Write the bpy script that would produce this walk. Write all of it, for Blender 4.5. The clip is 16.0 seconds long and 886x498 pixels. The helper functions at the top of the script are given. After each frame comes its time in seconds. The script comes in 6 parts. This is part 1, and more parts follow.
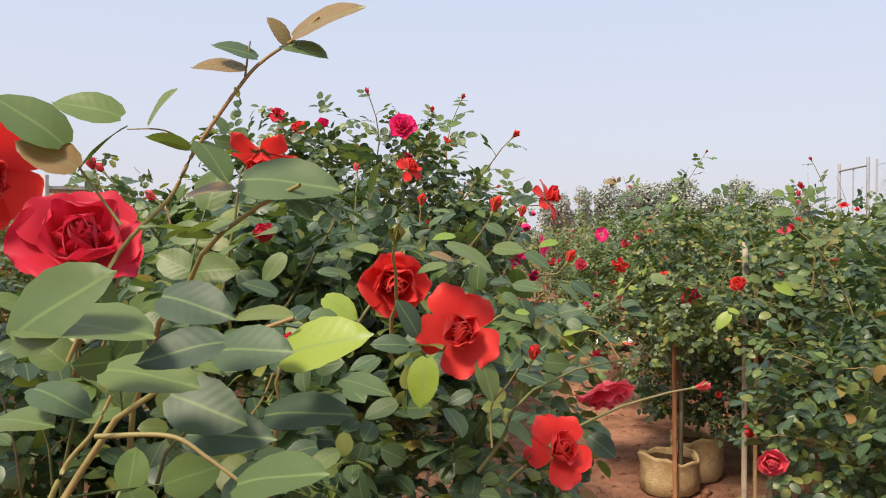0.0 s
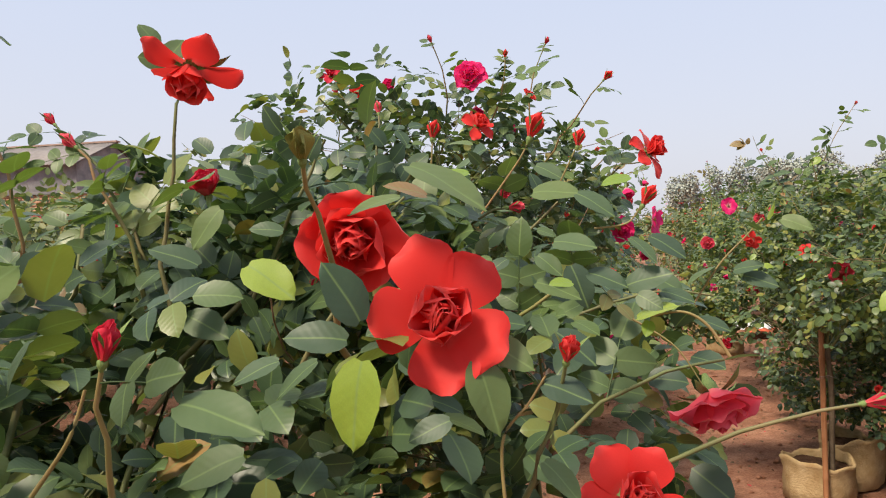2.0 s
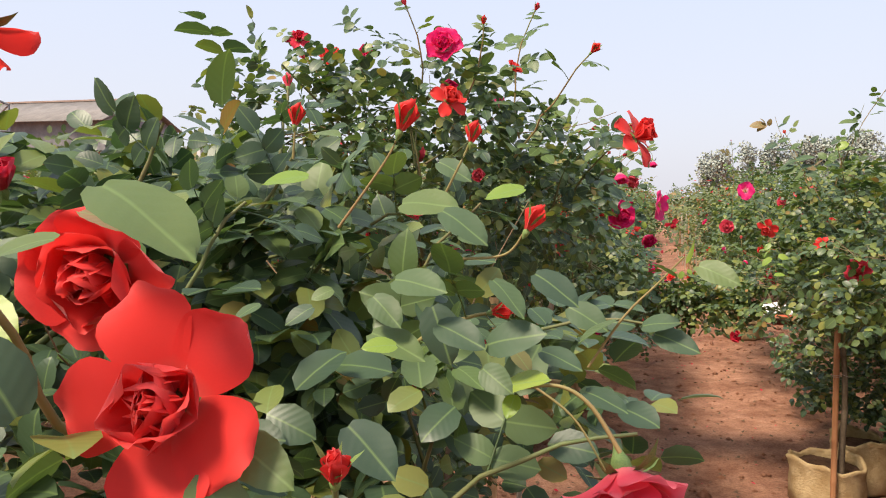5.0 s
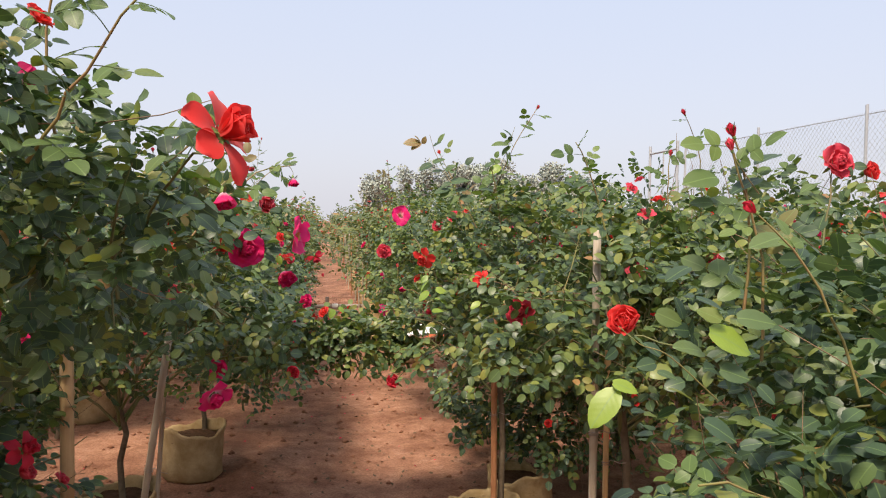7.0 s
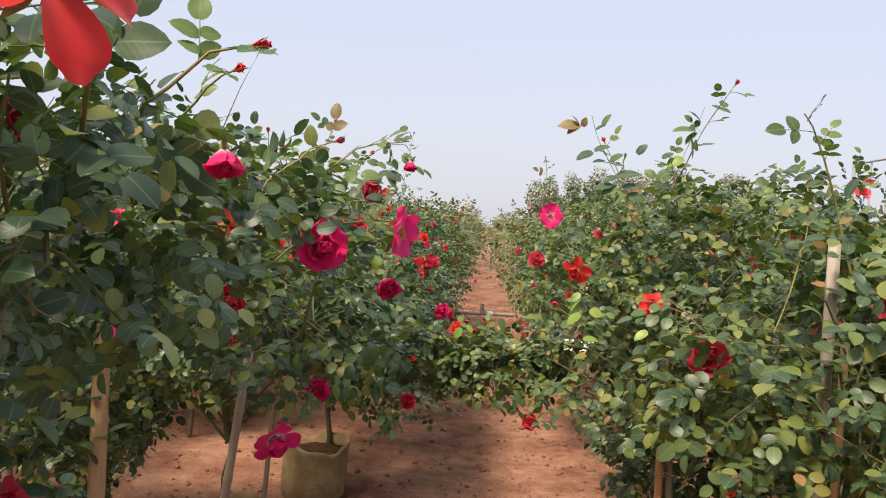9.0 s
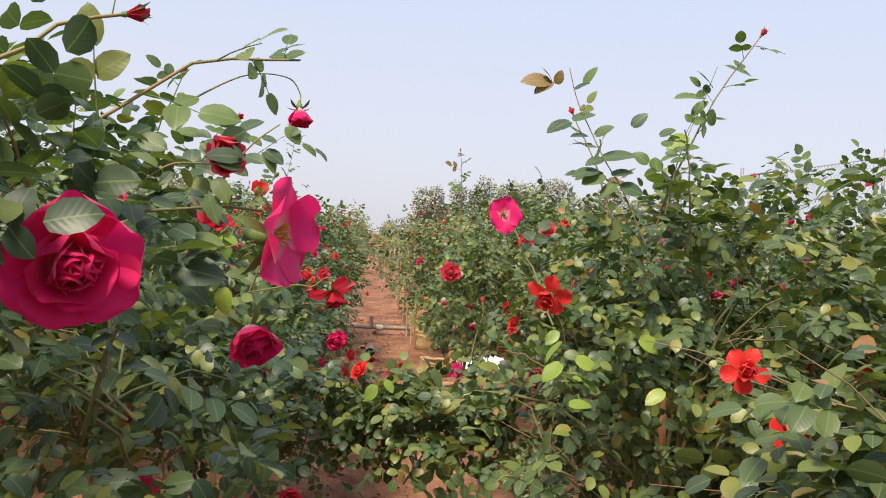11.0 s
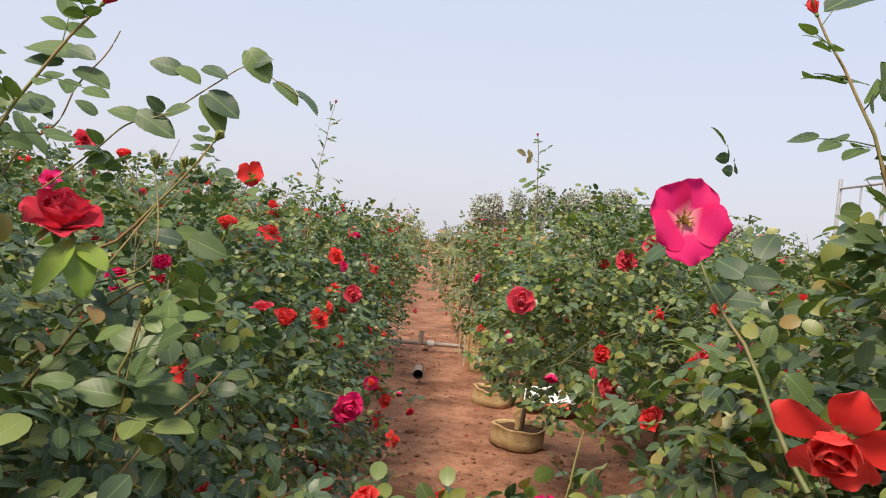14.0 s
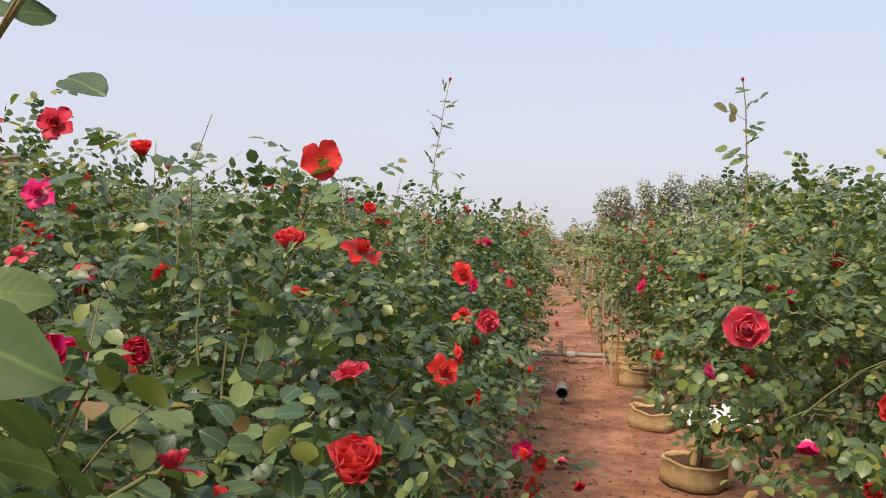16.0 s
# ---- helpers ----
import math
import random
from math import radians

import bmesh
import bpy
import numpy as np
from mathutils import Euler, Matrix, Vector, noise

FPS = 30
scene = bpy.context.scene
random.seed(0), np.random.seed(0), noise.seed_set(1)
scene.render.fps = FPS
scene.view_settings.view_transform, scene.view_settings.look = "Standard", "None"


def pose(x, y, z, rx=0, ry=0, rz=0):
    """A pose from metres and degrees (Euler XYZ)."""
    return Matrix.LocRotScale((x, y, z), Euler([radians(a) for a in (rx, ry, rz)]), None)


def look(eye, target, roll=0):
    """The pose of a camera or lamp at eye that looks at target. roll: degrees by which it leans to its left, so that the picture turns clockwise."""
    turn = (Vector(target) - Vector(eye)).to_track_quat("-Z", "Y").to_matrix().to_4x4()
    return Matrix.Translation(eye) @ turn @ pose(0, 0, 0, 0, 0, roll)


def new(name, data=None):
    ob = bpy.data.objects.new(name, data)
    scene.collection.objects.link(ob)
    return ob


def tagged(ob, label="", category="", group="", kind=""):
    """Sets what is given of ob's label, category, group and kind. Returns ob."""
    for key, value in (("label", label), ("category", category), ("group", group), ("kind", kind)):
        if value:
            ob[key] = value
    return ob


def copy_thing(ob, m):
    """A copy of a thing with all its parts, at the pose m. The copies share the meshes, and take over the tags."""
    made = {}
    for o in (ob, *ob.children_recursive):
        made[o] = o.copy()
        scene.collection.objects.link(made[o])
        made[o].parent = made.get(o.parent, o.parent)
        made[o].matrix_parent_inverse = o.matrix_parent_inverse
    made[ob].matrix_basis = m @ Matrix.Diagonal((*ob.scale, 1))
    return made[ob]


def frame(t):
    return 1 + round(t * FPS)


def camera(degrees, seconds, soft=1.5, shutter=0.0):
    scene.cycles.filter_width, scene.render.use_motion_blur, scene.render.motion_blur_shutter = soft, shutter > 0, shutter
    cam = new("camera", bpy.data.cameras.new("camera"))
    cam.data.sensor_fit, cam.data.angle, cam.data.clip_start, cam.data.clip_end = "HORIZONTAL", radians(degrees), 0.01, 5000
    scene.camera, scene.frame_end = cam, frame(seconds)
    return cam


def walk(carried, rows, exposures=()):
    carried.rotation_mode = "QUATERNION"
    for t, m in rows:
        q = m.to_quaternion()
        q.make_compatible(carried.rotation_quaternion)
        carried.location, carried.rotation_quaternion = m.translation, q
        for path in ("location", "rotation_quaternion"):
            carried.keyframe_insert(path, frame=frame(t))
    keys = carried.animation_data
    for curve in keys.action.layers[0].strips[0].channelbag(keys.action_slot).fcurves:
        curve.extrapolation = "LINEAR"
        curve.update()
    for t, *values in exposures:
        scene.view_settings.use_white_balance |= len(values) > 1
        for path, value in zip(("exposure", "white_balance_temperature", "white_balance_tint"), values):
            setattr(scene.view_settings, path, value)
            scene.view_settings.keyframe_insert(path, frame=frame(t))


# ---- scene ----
cam = camera(61.0, 16.0, soft=1.1)
METRES, EYE, TILT, LEAN, TURN = 4.8, 1.5, 0.0, 0.0, 4.0
ROWS = [
    (0.0, 0.0, 0.0, 0.0, 0.0, -0.53, -0.51),
    (0.5, 0.0032, 0.0006, -0.0012, 0.07, -0.95, -0.44),
    (1.0, 0.0056, 0.0209, -0.0045, 0.36, -1.43, -0.28),
    (1.5, 0.0101, 0.0558, -0.0065, 3.5, -1.54, -0.27),
    (2.0, 0.023, 0.0778, -0.0101, 9.35, -1.25, 1.42),
    (2.5, 0.0349, 0.0985, -0.0091, 19.23, -2.56, 3.5),
    (3.0, 0.0377, 0.1045, -0.0113, 23.75, -3.14, 3.62),
    (5.5, 0.0558, 0.1337, 0.001, 6.84, -3.66, -1.55),
    (6.0, 0.0689, 0.1765, 0.0039, 1.27, -3.33, -1.54),
    (6.5, 0.0706, 0.2246, 0.0092, -8.31, -2.34, -0.27),
    (7.0, 0.0752, 0.2567, 0.005, -13.38, -1.98, -1.08),
    (7.5, 0.0801, 0.2893, 0.0028, -11.47, -2.14, -2.0),
    (8.0, 0.1013, 0.3265, 0.0058, -1.05, -2.21, -4.47),
    (8.5, 0.1187, 0.3471, 0.0063, -0.87, -2.08, -4.24),
    (9.0, 0.1096, 0.3799, 0.0008, -0.8, -1.94, -3.44),
    (9.5, 0.0957, 0.4358, 0.003, -7.65, -1.4, -2.63),
    (10.0, 0.0999, 0.4885, 0.0009, -11.12, -1.14, -2.93),
    (12.5, 0.1042, 0.6469, -0.0047, -6.76, -0.5, -6.4),
    (13.0, 0.1193, 0.6879, -0.0044, -6.78, -0.69, -6.22),
    (13.5, 0.1344, 0.7324, 0.0001, -6.77, -0.51, -6.19),
    (14.0, 0.1289, 0.7715, 0.0012, -5.3, -0.6, -5.88),
    (14.5, 0.1211, 0.8183, 0.0008, -1.11, -0.89, -5.38),
    (15.0, 0.1129, 0.8549, -0.0053, 4.28, -1.15, -2.47),
    (15.5, 0.1168, 0.9049, 0.0045, 5.06, -1.27, -2.39),
    (16.0, 0.1199, 0.9478, 0.0029, 4.13, -1.08, -2.09),
]
walk(cam, [(t, pose(0, 0, EYE, TILT, LEAN, TURN) @ pose(METRES * x, METRES * y, METRES * z, 90 + pitch, roll, yaw)) for t, x, y, z, yaw, pitch, roll in ROWS],
     [(0.0, 0.31, 6720, 12), (2.0, 0.33, 6720, 12), (2.7, 0.50, 6720, 12), (3.2, 0.56, 6720, 12), (5.5, 0.46, 6720, 12), (6.5, 0.38, 6720, 12), (12.5, 0.38, 6720, 12), (13.0, 0.37, 6720, 12), (14.0, 0.33, 6720, 12), (16.0, 0.30, 6720, 12)])

# ---- world, sun, exposure ----
SUN_AZ, SUN_EL = radians(212), radians(54)   # azimuth clockwise from +y: behind the walker, on the west side
world = bpy.data.worlds.new("hazy_sky")
scene.world = world
world.use_nodes = True
wn, wl = world.node_tree.nodes, world.node_tree.links
wn.clear()
sky = wn.new("ShaderNodeTexSky")
sky.sky_type, sky.sun_disc = "NISHITA", False
sky.sun_elevation, sky.sun_rotation = SUN_EL, SUN_AZ
sky.air_density, sky.dust_density, sky.ozone_density = 1.0, 4.0, 2.0
haze = wn.new("ShaderNodeMix")
haze.data_type = "RGBA"
haze.inputs["Factor"].default_value = 0.72
gain = wn.new("ShaderNodeMix")
gain.data_type, gain.blend_type = "RGBA", "MULTIPLY"
gain.inputs["Factor"].default_value = 1.0
gain.inputs["B"].default_value = (0.10, 0.10, 0.10, 1)
coord = wn.new("ShaderNodeTexCoord")
sep = wn.new("ShaderNodeSeparateXYZ")
ramp = wn.new("ShaderNodeValToRGB")
ramp.color_ramp.elements[0].position, ramp.color_ramp.elements[0].color = 0.0, (0.72, 0.735, 0.81, 1)
ramp.color_ramp.elements[1].position, ramp.color_ramp.elements[1].color = 0.35, (0.63, 0.72, 0.90, 1)
zenith = ramp.color_ramp.elements.new(1.0)
zenith.color = (0.84, 0.93, 1.12, 1)
back = wn.new("ShaderNodeBackground")
wout = wn.new("ShaderNodeOutputWorld")
wl.new(sky.outputs[0], gain.inputs["A"])
wl.new(coord.outputs["Generated"], sep.inputs[0])
wl.new(sep.outputs["Z"], ramp.inputs[0])
wl.new(gain.outputs["Result"], haze.inputs["A"])
wl.new(ramp.outputs[0], haze.inputs["B"])
wl.new(haze.outputs["Result"], back.inputs[0])
wl.new(back.outputs[0], wout.inputs[0])
back.inputs[1].default_value = 1.0

sun = new("sun", bpy.data.lights.new("sun", "SUN"))
sun.data.energy, sun.data.angle, sun.data.color = 4.7, radians(14), (1.0, 0.88, 0.70)
sun.matrix_world = look((math.sin(SUN_AZ) * 30, math.cos(SUN_AZ) * 30, 30 * math.tan(SUN_EL)), (0, 0, 0))

# ---- materials ----


def material(name, rough=0.6, spec=0.4, metal=0.0):
    """A node material; returns it, its nodes, its links and its main shader."""
    m = bpy.data.materials.new(name)
    m.use_nodes = True
    n, l = m.node_tree.nodes, m.node_tree.links
    b = n["Principled BSDF"]
    b.inputs["Roughness"].default_value = rough
    b.inputs["Specular IOR Level"].default_value = spec
    b.inputs["Metallic"].default_value = metal
    return m, n, l, b


def colour_ramp(n, stops, smooth="LINEAR"):
    r = n.new("ShaderNodeValToRGB")
    r.color_ramp.interpolation = smooth
    e = r.color_ramp.elements
    while len(e) < len(stops):
        e.new(0.5)
    for el, (p, c) in zip(e, stops):
        el.position, el.color = p, (*c, 1)
    return r


def noise_node(n, l, scale, detail=4, rough=0.55, space="Object"):
    c = n.new("ShaderNodeTexCoord")
    t = n.new("ShaderNodeTexNoise")
    t.inputs["Scale"].default_value, t.inputs["Detail"].default_value, t.inputs["Roughness"].default_value = scale, detail, rough
    l.new(c.outputs[space], t.inputs["Vector"])
    return t


def add_bump(n, l, b, height, strength, distance):
    bump = n.new("ShaderNodeBump")
    bump.inputs["Strength"].default_value, bump.inputs["Distance"].default_value = strength, distance
    l.new(height, bump.inputs["Height"])
    l.new(bump.outputs[0], b.inputs["Normal"])


def mix_colours(n, l, a, b, fac, blend="MIX"):
    m = n.new("ShaderNodeMix")
    m.data_type, m.blend_type = "RGBA", blend
    for sock, v in (("A", a), ("B", b), ("Factor", fac)):
        if isinstance(v, (int, float)):
            m.inputs[sock].default_value = v
        elif isinstance(v, tuple):
            m.inputs[sock].default_value = (*v, 1)
        else:
            l.new(v, m.inputs[sock])
    return m.outputs["Result"]


def plain(name, c1, c2, scale, rough=0.7, spec=0.3, bump=0.3, dist=0.004, metal=0.0, fine=6.0):
    m, n, l, b = material(name, rough, spec, metal)
    t = noise_node(n, l, scale, 6)
    f = noise_node(n, l, scale * fine, 4)
    r = colour_ramp(n, [(0.3, c1), (0.7, c2)])
    l.new(t.outputs[0], r.inputs[0])
    dark = mix_colours(n, l, r.outputs[0], tuple(0.6 * v for v in c1), f.outputs[0])
    l.new(mix_colours(n, l, r.outputs[0], dark, 0.45), b.inputs["Base Color"])
    add_bump(n, l, b, f.outputs[0], bump, dist)
    return m


def leaf_material(name, stops, random_out, gloss):
    """Rose leaf: colour differs leaf by leaf, paler midrib and veins, waxy top, light shines through."""
    m, n, l, b = material(name, gloss, 0.42)
    if random_out == "island":
        rnd = n.new("ShaderNodeNewGeometry").outputs["Random Per Island"]
    else:
        rnd = n.new("ShaderNodeObjectInfo").outputs["Random"]
    r = colour_ramp(n, stops)
    l.new(rnd, r.inputs[0])
    blot = noise_node(n, l, 45.0, 3)
    big = noise_node(n, l, 2.2, 3)
    base = mix_colours(n, l, r.outputs[0], (0.06, 0.10, 0.03), blot.outputs[0], "MIX")
    base = mix_colours(n, l, r.outputs[0], base, 0.35)
    warm = mix_colours(n, l, base, (1.14, 1.06, 0.90), 1.0, "MULTIPLY")
    base = mix_colours(n, l, base, warm, big.outputs[0])
    uv = n.new("ShaderNodeTexCoord")
    sp = n.new("ShaderNodeSeparateXYZ")
    l.new(uv.outputs["UV"], sp.inputs[0])
    dist = n.new("ShaderNodeMath")
    dist.operation = "SUBTRACT"
    l.new(sp.outputs["Y"], dist.inputs[0])
    dist.inputs[1].default_value = 0.5
    ab = n.new("ShaderNodeMath")
    ab.operation = "ABSOLUTE"
    l.new(dist.outputs[0], ab.inputs[0])
    rib = colour_ramp(n, [(0.0, (0.7, 0.7, 0.7)), (0.03, (0, 0, 0))])
    l.new(ab.outputs[0], rib.inputs[0])
    slant = n.new("ShaderNodeMath")
    slant.operation = "MULTIPLY_ADD"
    l.new(ab.outputs[0], slant.inputs[0])
    slant.inputs[1].default_value = -0.8
    l.new(sp.outputs["X"], slant.inputs[2])
    wave = n.new("ShaderNodeMath")
    wave.operation = "MULTIPLY"
    l.new(slant.outputs[0], wave.inputs[0])
    wave.inputs[1].default_value = 44.0
    sine = n.new("ShaderNodeMath")
    sine.operation = "SINE"
    l.new(wave.outputs[0], sine.inputs[0])
    base = mix_colours(n, l, base, (0.16, 0.24, 0.08), rib.outputs[0])
    l.new(base, b.inputs["Base Color"])
    add_bump(n, l, b, sine.outputs[0], 0.07, 0.0005)
    tr = n.new("ShaderNodeBsdfTranslucent")
    bright = mix_colours(n, l, base, (1.7, 1.9, 0.9), 1.0, "MULTIPLY")
    l.new(bright, tr.inputs["Color"])
    mx = n.new("ShaderNodeMixShader")
    mx.inputs[0].default_value = 0.22
    l.new(b.outputs[0], mx.inputs[1])
    l.new(tr.outputs[0], mx.inputs[2])
    l.new(mx.outputs[0], n["Material Output"].inputs[0])
    return m


LEAF_STOPS = [(0.0, (0.028, 0.056, 0.042)), (0.42, (0.048, 0.088, 0.053)), (0.74, (0.082, 0.132, 0.052)), (0.9, (0.155, 0.195, 0.055)), (0.985, (0.21, 0.22, 0.06)), (1.0, (0.29, 0.15, 0.065))]
WARM_STOPS = [(0.0, (0.036, 0.064, 0.040)), (0.4, (0.062, 0.102, 0.048)), (0.7, (0.108, 0.155, 0.050)), (0.88, (0.185, 0.22, 0.057)), (0.975, (0.22, 0.22, 0.06)), (1.0, (0.32, 0.15, 0.07))]
# far bushes: paler, greyer leaf ramp with the distance haze mixed into its colour
HAZED_STOPS = [(0.0, (0.060, 0.083, 0.052)), (0.4, (0.090, 0.118, 0.062)), (0.75, (0.145, 0.170, 0.070)), (0.92, (0.21, 0.215, 0.085)), (1.0, (0.29, 0.18, 0.09))]
YOUNG_STOPS = [(0.0, (0.055, 0.095, 0.038)), (0.5, (0.085, 0.14, 0.042)), (0.8, (0.12, 0.18, 0.048)), (0.95, (0.15, 0.18, 0.055)), (1.0, (0.17, 0.10, 0.05))]
M_LEAF = leaf_material("rose_leaf", LEAF_STOPS, "island", 0.41)
M_LEAF_PART = leaf_material("rose_leaf_single", LEAF_STOPS[:3] + [(1.0, (0.105, 0.155, 0.052))], "object", 0.5)
M_LEAF_YOUNG = leaf_material("young_rose_leaf", YOUNG_STOPS, "object", 0.46)
M_LEAF_HAZED = leaf_material("haze_paled_rose_leaf", HAZED_STOPS, "island", 0.5)
M_LEAF_WARM = leaf_material("yellowish_rose_leaf", WARM_STOPS, "island", 0.41)
M_LEAF_BRIGHT = leaf_material("yellow_green_leaf", [(0.0, (0.15, 0.25, 0.035)), (1.0, (0.25, 0.34, 0.05))], "object", 0.42)
M_LEAF_BRONZE = leaf_material("bronze_leaf", [(0.0, (0.20, 0.12, 0.06)), (1.0, (0.27, 0.19, 0.09))], "object", 0.45)


def petal_material(name, c_in, c_out, c_base, base_to):
    """Velvety petal: UV x runs from the claw to the rim, which is a little darker; thin enough to glow when lit from behind."""
    m, n, l, b = material(name, 0.55, 0.25)
    b.inputs["Sheen Weight"].default_value = 0.15
    uv = n.new("ShaderNodeTexCoord")
    sp = n.new("ShaderNodeSeparateXYZ")
    l.new(uv.outputs["UV"], sp.inputs[0])
    r = colour_ramp(n, [(0.0, c_base), (base_to, c_in), (0.8, c_in), (1.0, c_out)])
    l.new(sp.outputs["X"], r.inputs[0])
    t = noise_node(n, l, 60.0, 4)
    info = n.new("ShaderNodeObjectInfo")
    deep = mix_colours(n, l, r.outputs[0], (0.85, 0.7, 0.85), t.outputs[0], "MULTIPLY")
    c = mix_colours(n, l, r.outputs[0], deep, info.outputs["Random"])
    l.new(c, b.inputs["Base Color"])
    st = n.new("ShaderNodeTexNoise")
    st.inputs["Scale"].default_value = 14.0
    mp = n.new("ShaderNodeMapping")
    mp.inputs["Scale"].default_value = (0.25, 4.0, 1.0)
    l.new(uv.outputs["UV"], mp.inputs[0])
    l.new(mp.outputs[0], st.inputs["Vector"])
    add_bump(n, l, b, st.outputs[0], 0.08, 0.001)
    tr = n.new("ShaderNodeBsdfTranslucent")
    l.new(c, tr.inputs["Color"])
    mx = n.new("ShaderNodeMixShader")
    mx.inputs[0].default_value = 0.4
    l.new(b.outputs[0], mx.inputs[1])
    l.new(tr.outputs[0], mx.inputs[2])
    l.new(mx.outputs[0], n["Material Output"].inputs[0])
    return m


M_RED = petal_material("scarlet_petal", (0.76, 0.036, 0.030), (0.82, 0.075, 0.066), (0.72, 0.10, 0.08), 0.3)
M_CRIMSON = petal_material("crimson_petal", (0.66, 0.026, 0.06), (0.56, 0.016, 0.05), (0.6, 0.06, 0.06), 0.3)
M_MAGENTA = petal_material("magenta_petal", (0.80, 0.020, 0.18), (0.78, 0.014, 0.16), (0.92, 0.74, 0.76), 0.36)
M_ROSEPINK = petal_material("rose_pink_petal", (0.74, 0.060, 0.10), (0.82, 0.15, 0.19), (0.80, 0.2, 0.2), 0.3)
M_STAMEN = plain("stamen_yellow", (0.6, 0.38, 0.08), (0.75, 0.5, 0.15), 300, 0.8)
M_SEPAL = plain("sepal_green", (0.12, 0.2, 0.06), (0.22, 0.3, 0.09), 60, 0.6)
M_CANE = plain("green_cane", (0.10, 0.15, 0.05), (0.22, 0.16, 0.08), 12, 0.6)
M_YOUNGCANE = plain("young_cane", (0.20, 0.22, 0.07), (0.32, 0.17, 0.09), 9, 0.5)
M_TRUNK = plain("rose_trunk", (0.10, 0.075, 0.05), (0.22, 0.17, 0.12), 25, 0.85, 0.2, 0.7, 0.006)
M_DRYTWIG = plain("dry_twig", (0.17, 0.11, 0.065), (0.30, 0.20, 0.12), 20, 0.85)


def bamboo_material(name, c1, c2):
    m, n, l, b = material(name, 0.55, 0.35)
    c = n.new("ShaderNodeTexCoord")
    mp = n.new("ShaderNodeMapping")
    mp.inputs["Scale"].default_value = (60, 60, 2.0)
    l.new(c.outputs["Object"], mp.inputs[0])
    t = n.new("ShaderNodeTexNoise")
    t.inputs["Scale"].default_value, t.inputs["Detail"].default_value = 1.0, 6
    l.new(mp.outputs[0], t.inputs["Vector"])
    s = noise_node(n, l, 6.0, 5)
    r = colour_ramp(n, [(0.3, c1), (0.7, c2)])
    l.new(t.outputs[0], r.inputs[0])
    dirty = mix_colours(n, l, r.outputs[0], (0.55, 0.5, 0.45), s.outputs[0], "MULTIPLY")
    l.new(mix_colours(n, l, r.outputs[0], dirty, 0.7), b.inputs["Base Color"])
    add_bump(n, l, b, t.outputs[0], 0.3, 0.002)
    return m


M_BAMBOO = bamboo_material("bamboo_tan", (0.50, 0.32, 0.15), (0.70, 0.50, 0.28))
M_BAMBOO_GREY = bamboo_material("bamboo_weathered", (0.32, 0.265, 0.20), (0.52, 0.45, 0.36))
M_BAMBOO_BROWN = bamboo_material("bamboo_brown", (0.30, 0.13, 0.06), (0.45, 0.22, 0.11))
M_BAG = plain("grow_bag_ochre", (0.36, 0.235, 0.11), (0.56, 0.42, 0.24), 14, 0.92, 0.12, 0.8, 0.008)
M_BAGSOIL = plain("potting_soil", (0.09, 0.05, 0.03), (0.19, 0.10, 0.06), 30, 0.95, 0.1, 1.0, 0.02)
M_PIPE = plain("pipe_grey", (0.26, 0.21, 0.18), (0.38, 0.33, 0.29), 14, 0.5)
M_PIPE_SHADE = plain("pipe_inside_shade", (0.02, 0.02, 0.02), (0.04, 0.04, 0.04), 10, 0.8)
M_WHITE = plain("white_plastic", (0.72, 0.73, 0.75), (0.82, 0.82, 0.84), 9, 0.4)
M_REDPRINT = plain("red_print", (0.55, 0.10, 0.05), (0.65, 0.16, 0.07), 30, 0.45)
M_BLACKPRINT = plain("dark_print", (0.03, 0.03, 0.04), (0.06, 0.06, 0.07), 30, 0.45)
M_STEEL = plain("galvanised_steel", (0.40, 0.41, 0.43), (0.54, 0.55, 0.57), 20, 0.5, 0.5, 0.2, 0.002, 0.3)
M_DARKSTEEL = plain("dull_steel", (0.17, 0.175, 0.19), (0.27, 0.275, 0.29), 20, 0.6, 0.4, 0.2, 0.002, 0.2)
M_BRICK = plain("orange_brick", (0.34, 0.19, 0.11), (0.48, 0.29, 0.18), 9, 0.9)
M_MORTAR = plain("mortar", (0.36, 0.31, 0.26), (0.46, 0.41, 0.35), 20, 0.95)
M_GREYWALL = plain("weathered_grey_wall", (0.15, 0.15, 0.16), (0.30, 0.29, 0.29), 2.5, 0.9)
M_ROOF = plain("grey_fibre_roof", (0.17, 0.155, 0.15), (0.28, 0.255, 0.24), 1.5, 0.85)
M_TILE = plain("clay_roof", (0.30, 0.20, 0.16), (0.40, 0.29, 0.24), 3, 0.85)
M_BARK = plain("tree_bark", (0.24, 0.22, 0.20), (0.34, 0.31, 0.28), 8, 0.9)
M_CONCRETE = plain("pale_concrete", (0.50, 0.48, 0.46), (0.62, 0.60, 0.57), 6, 0.9)


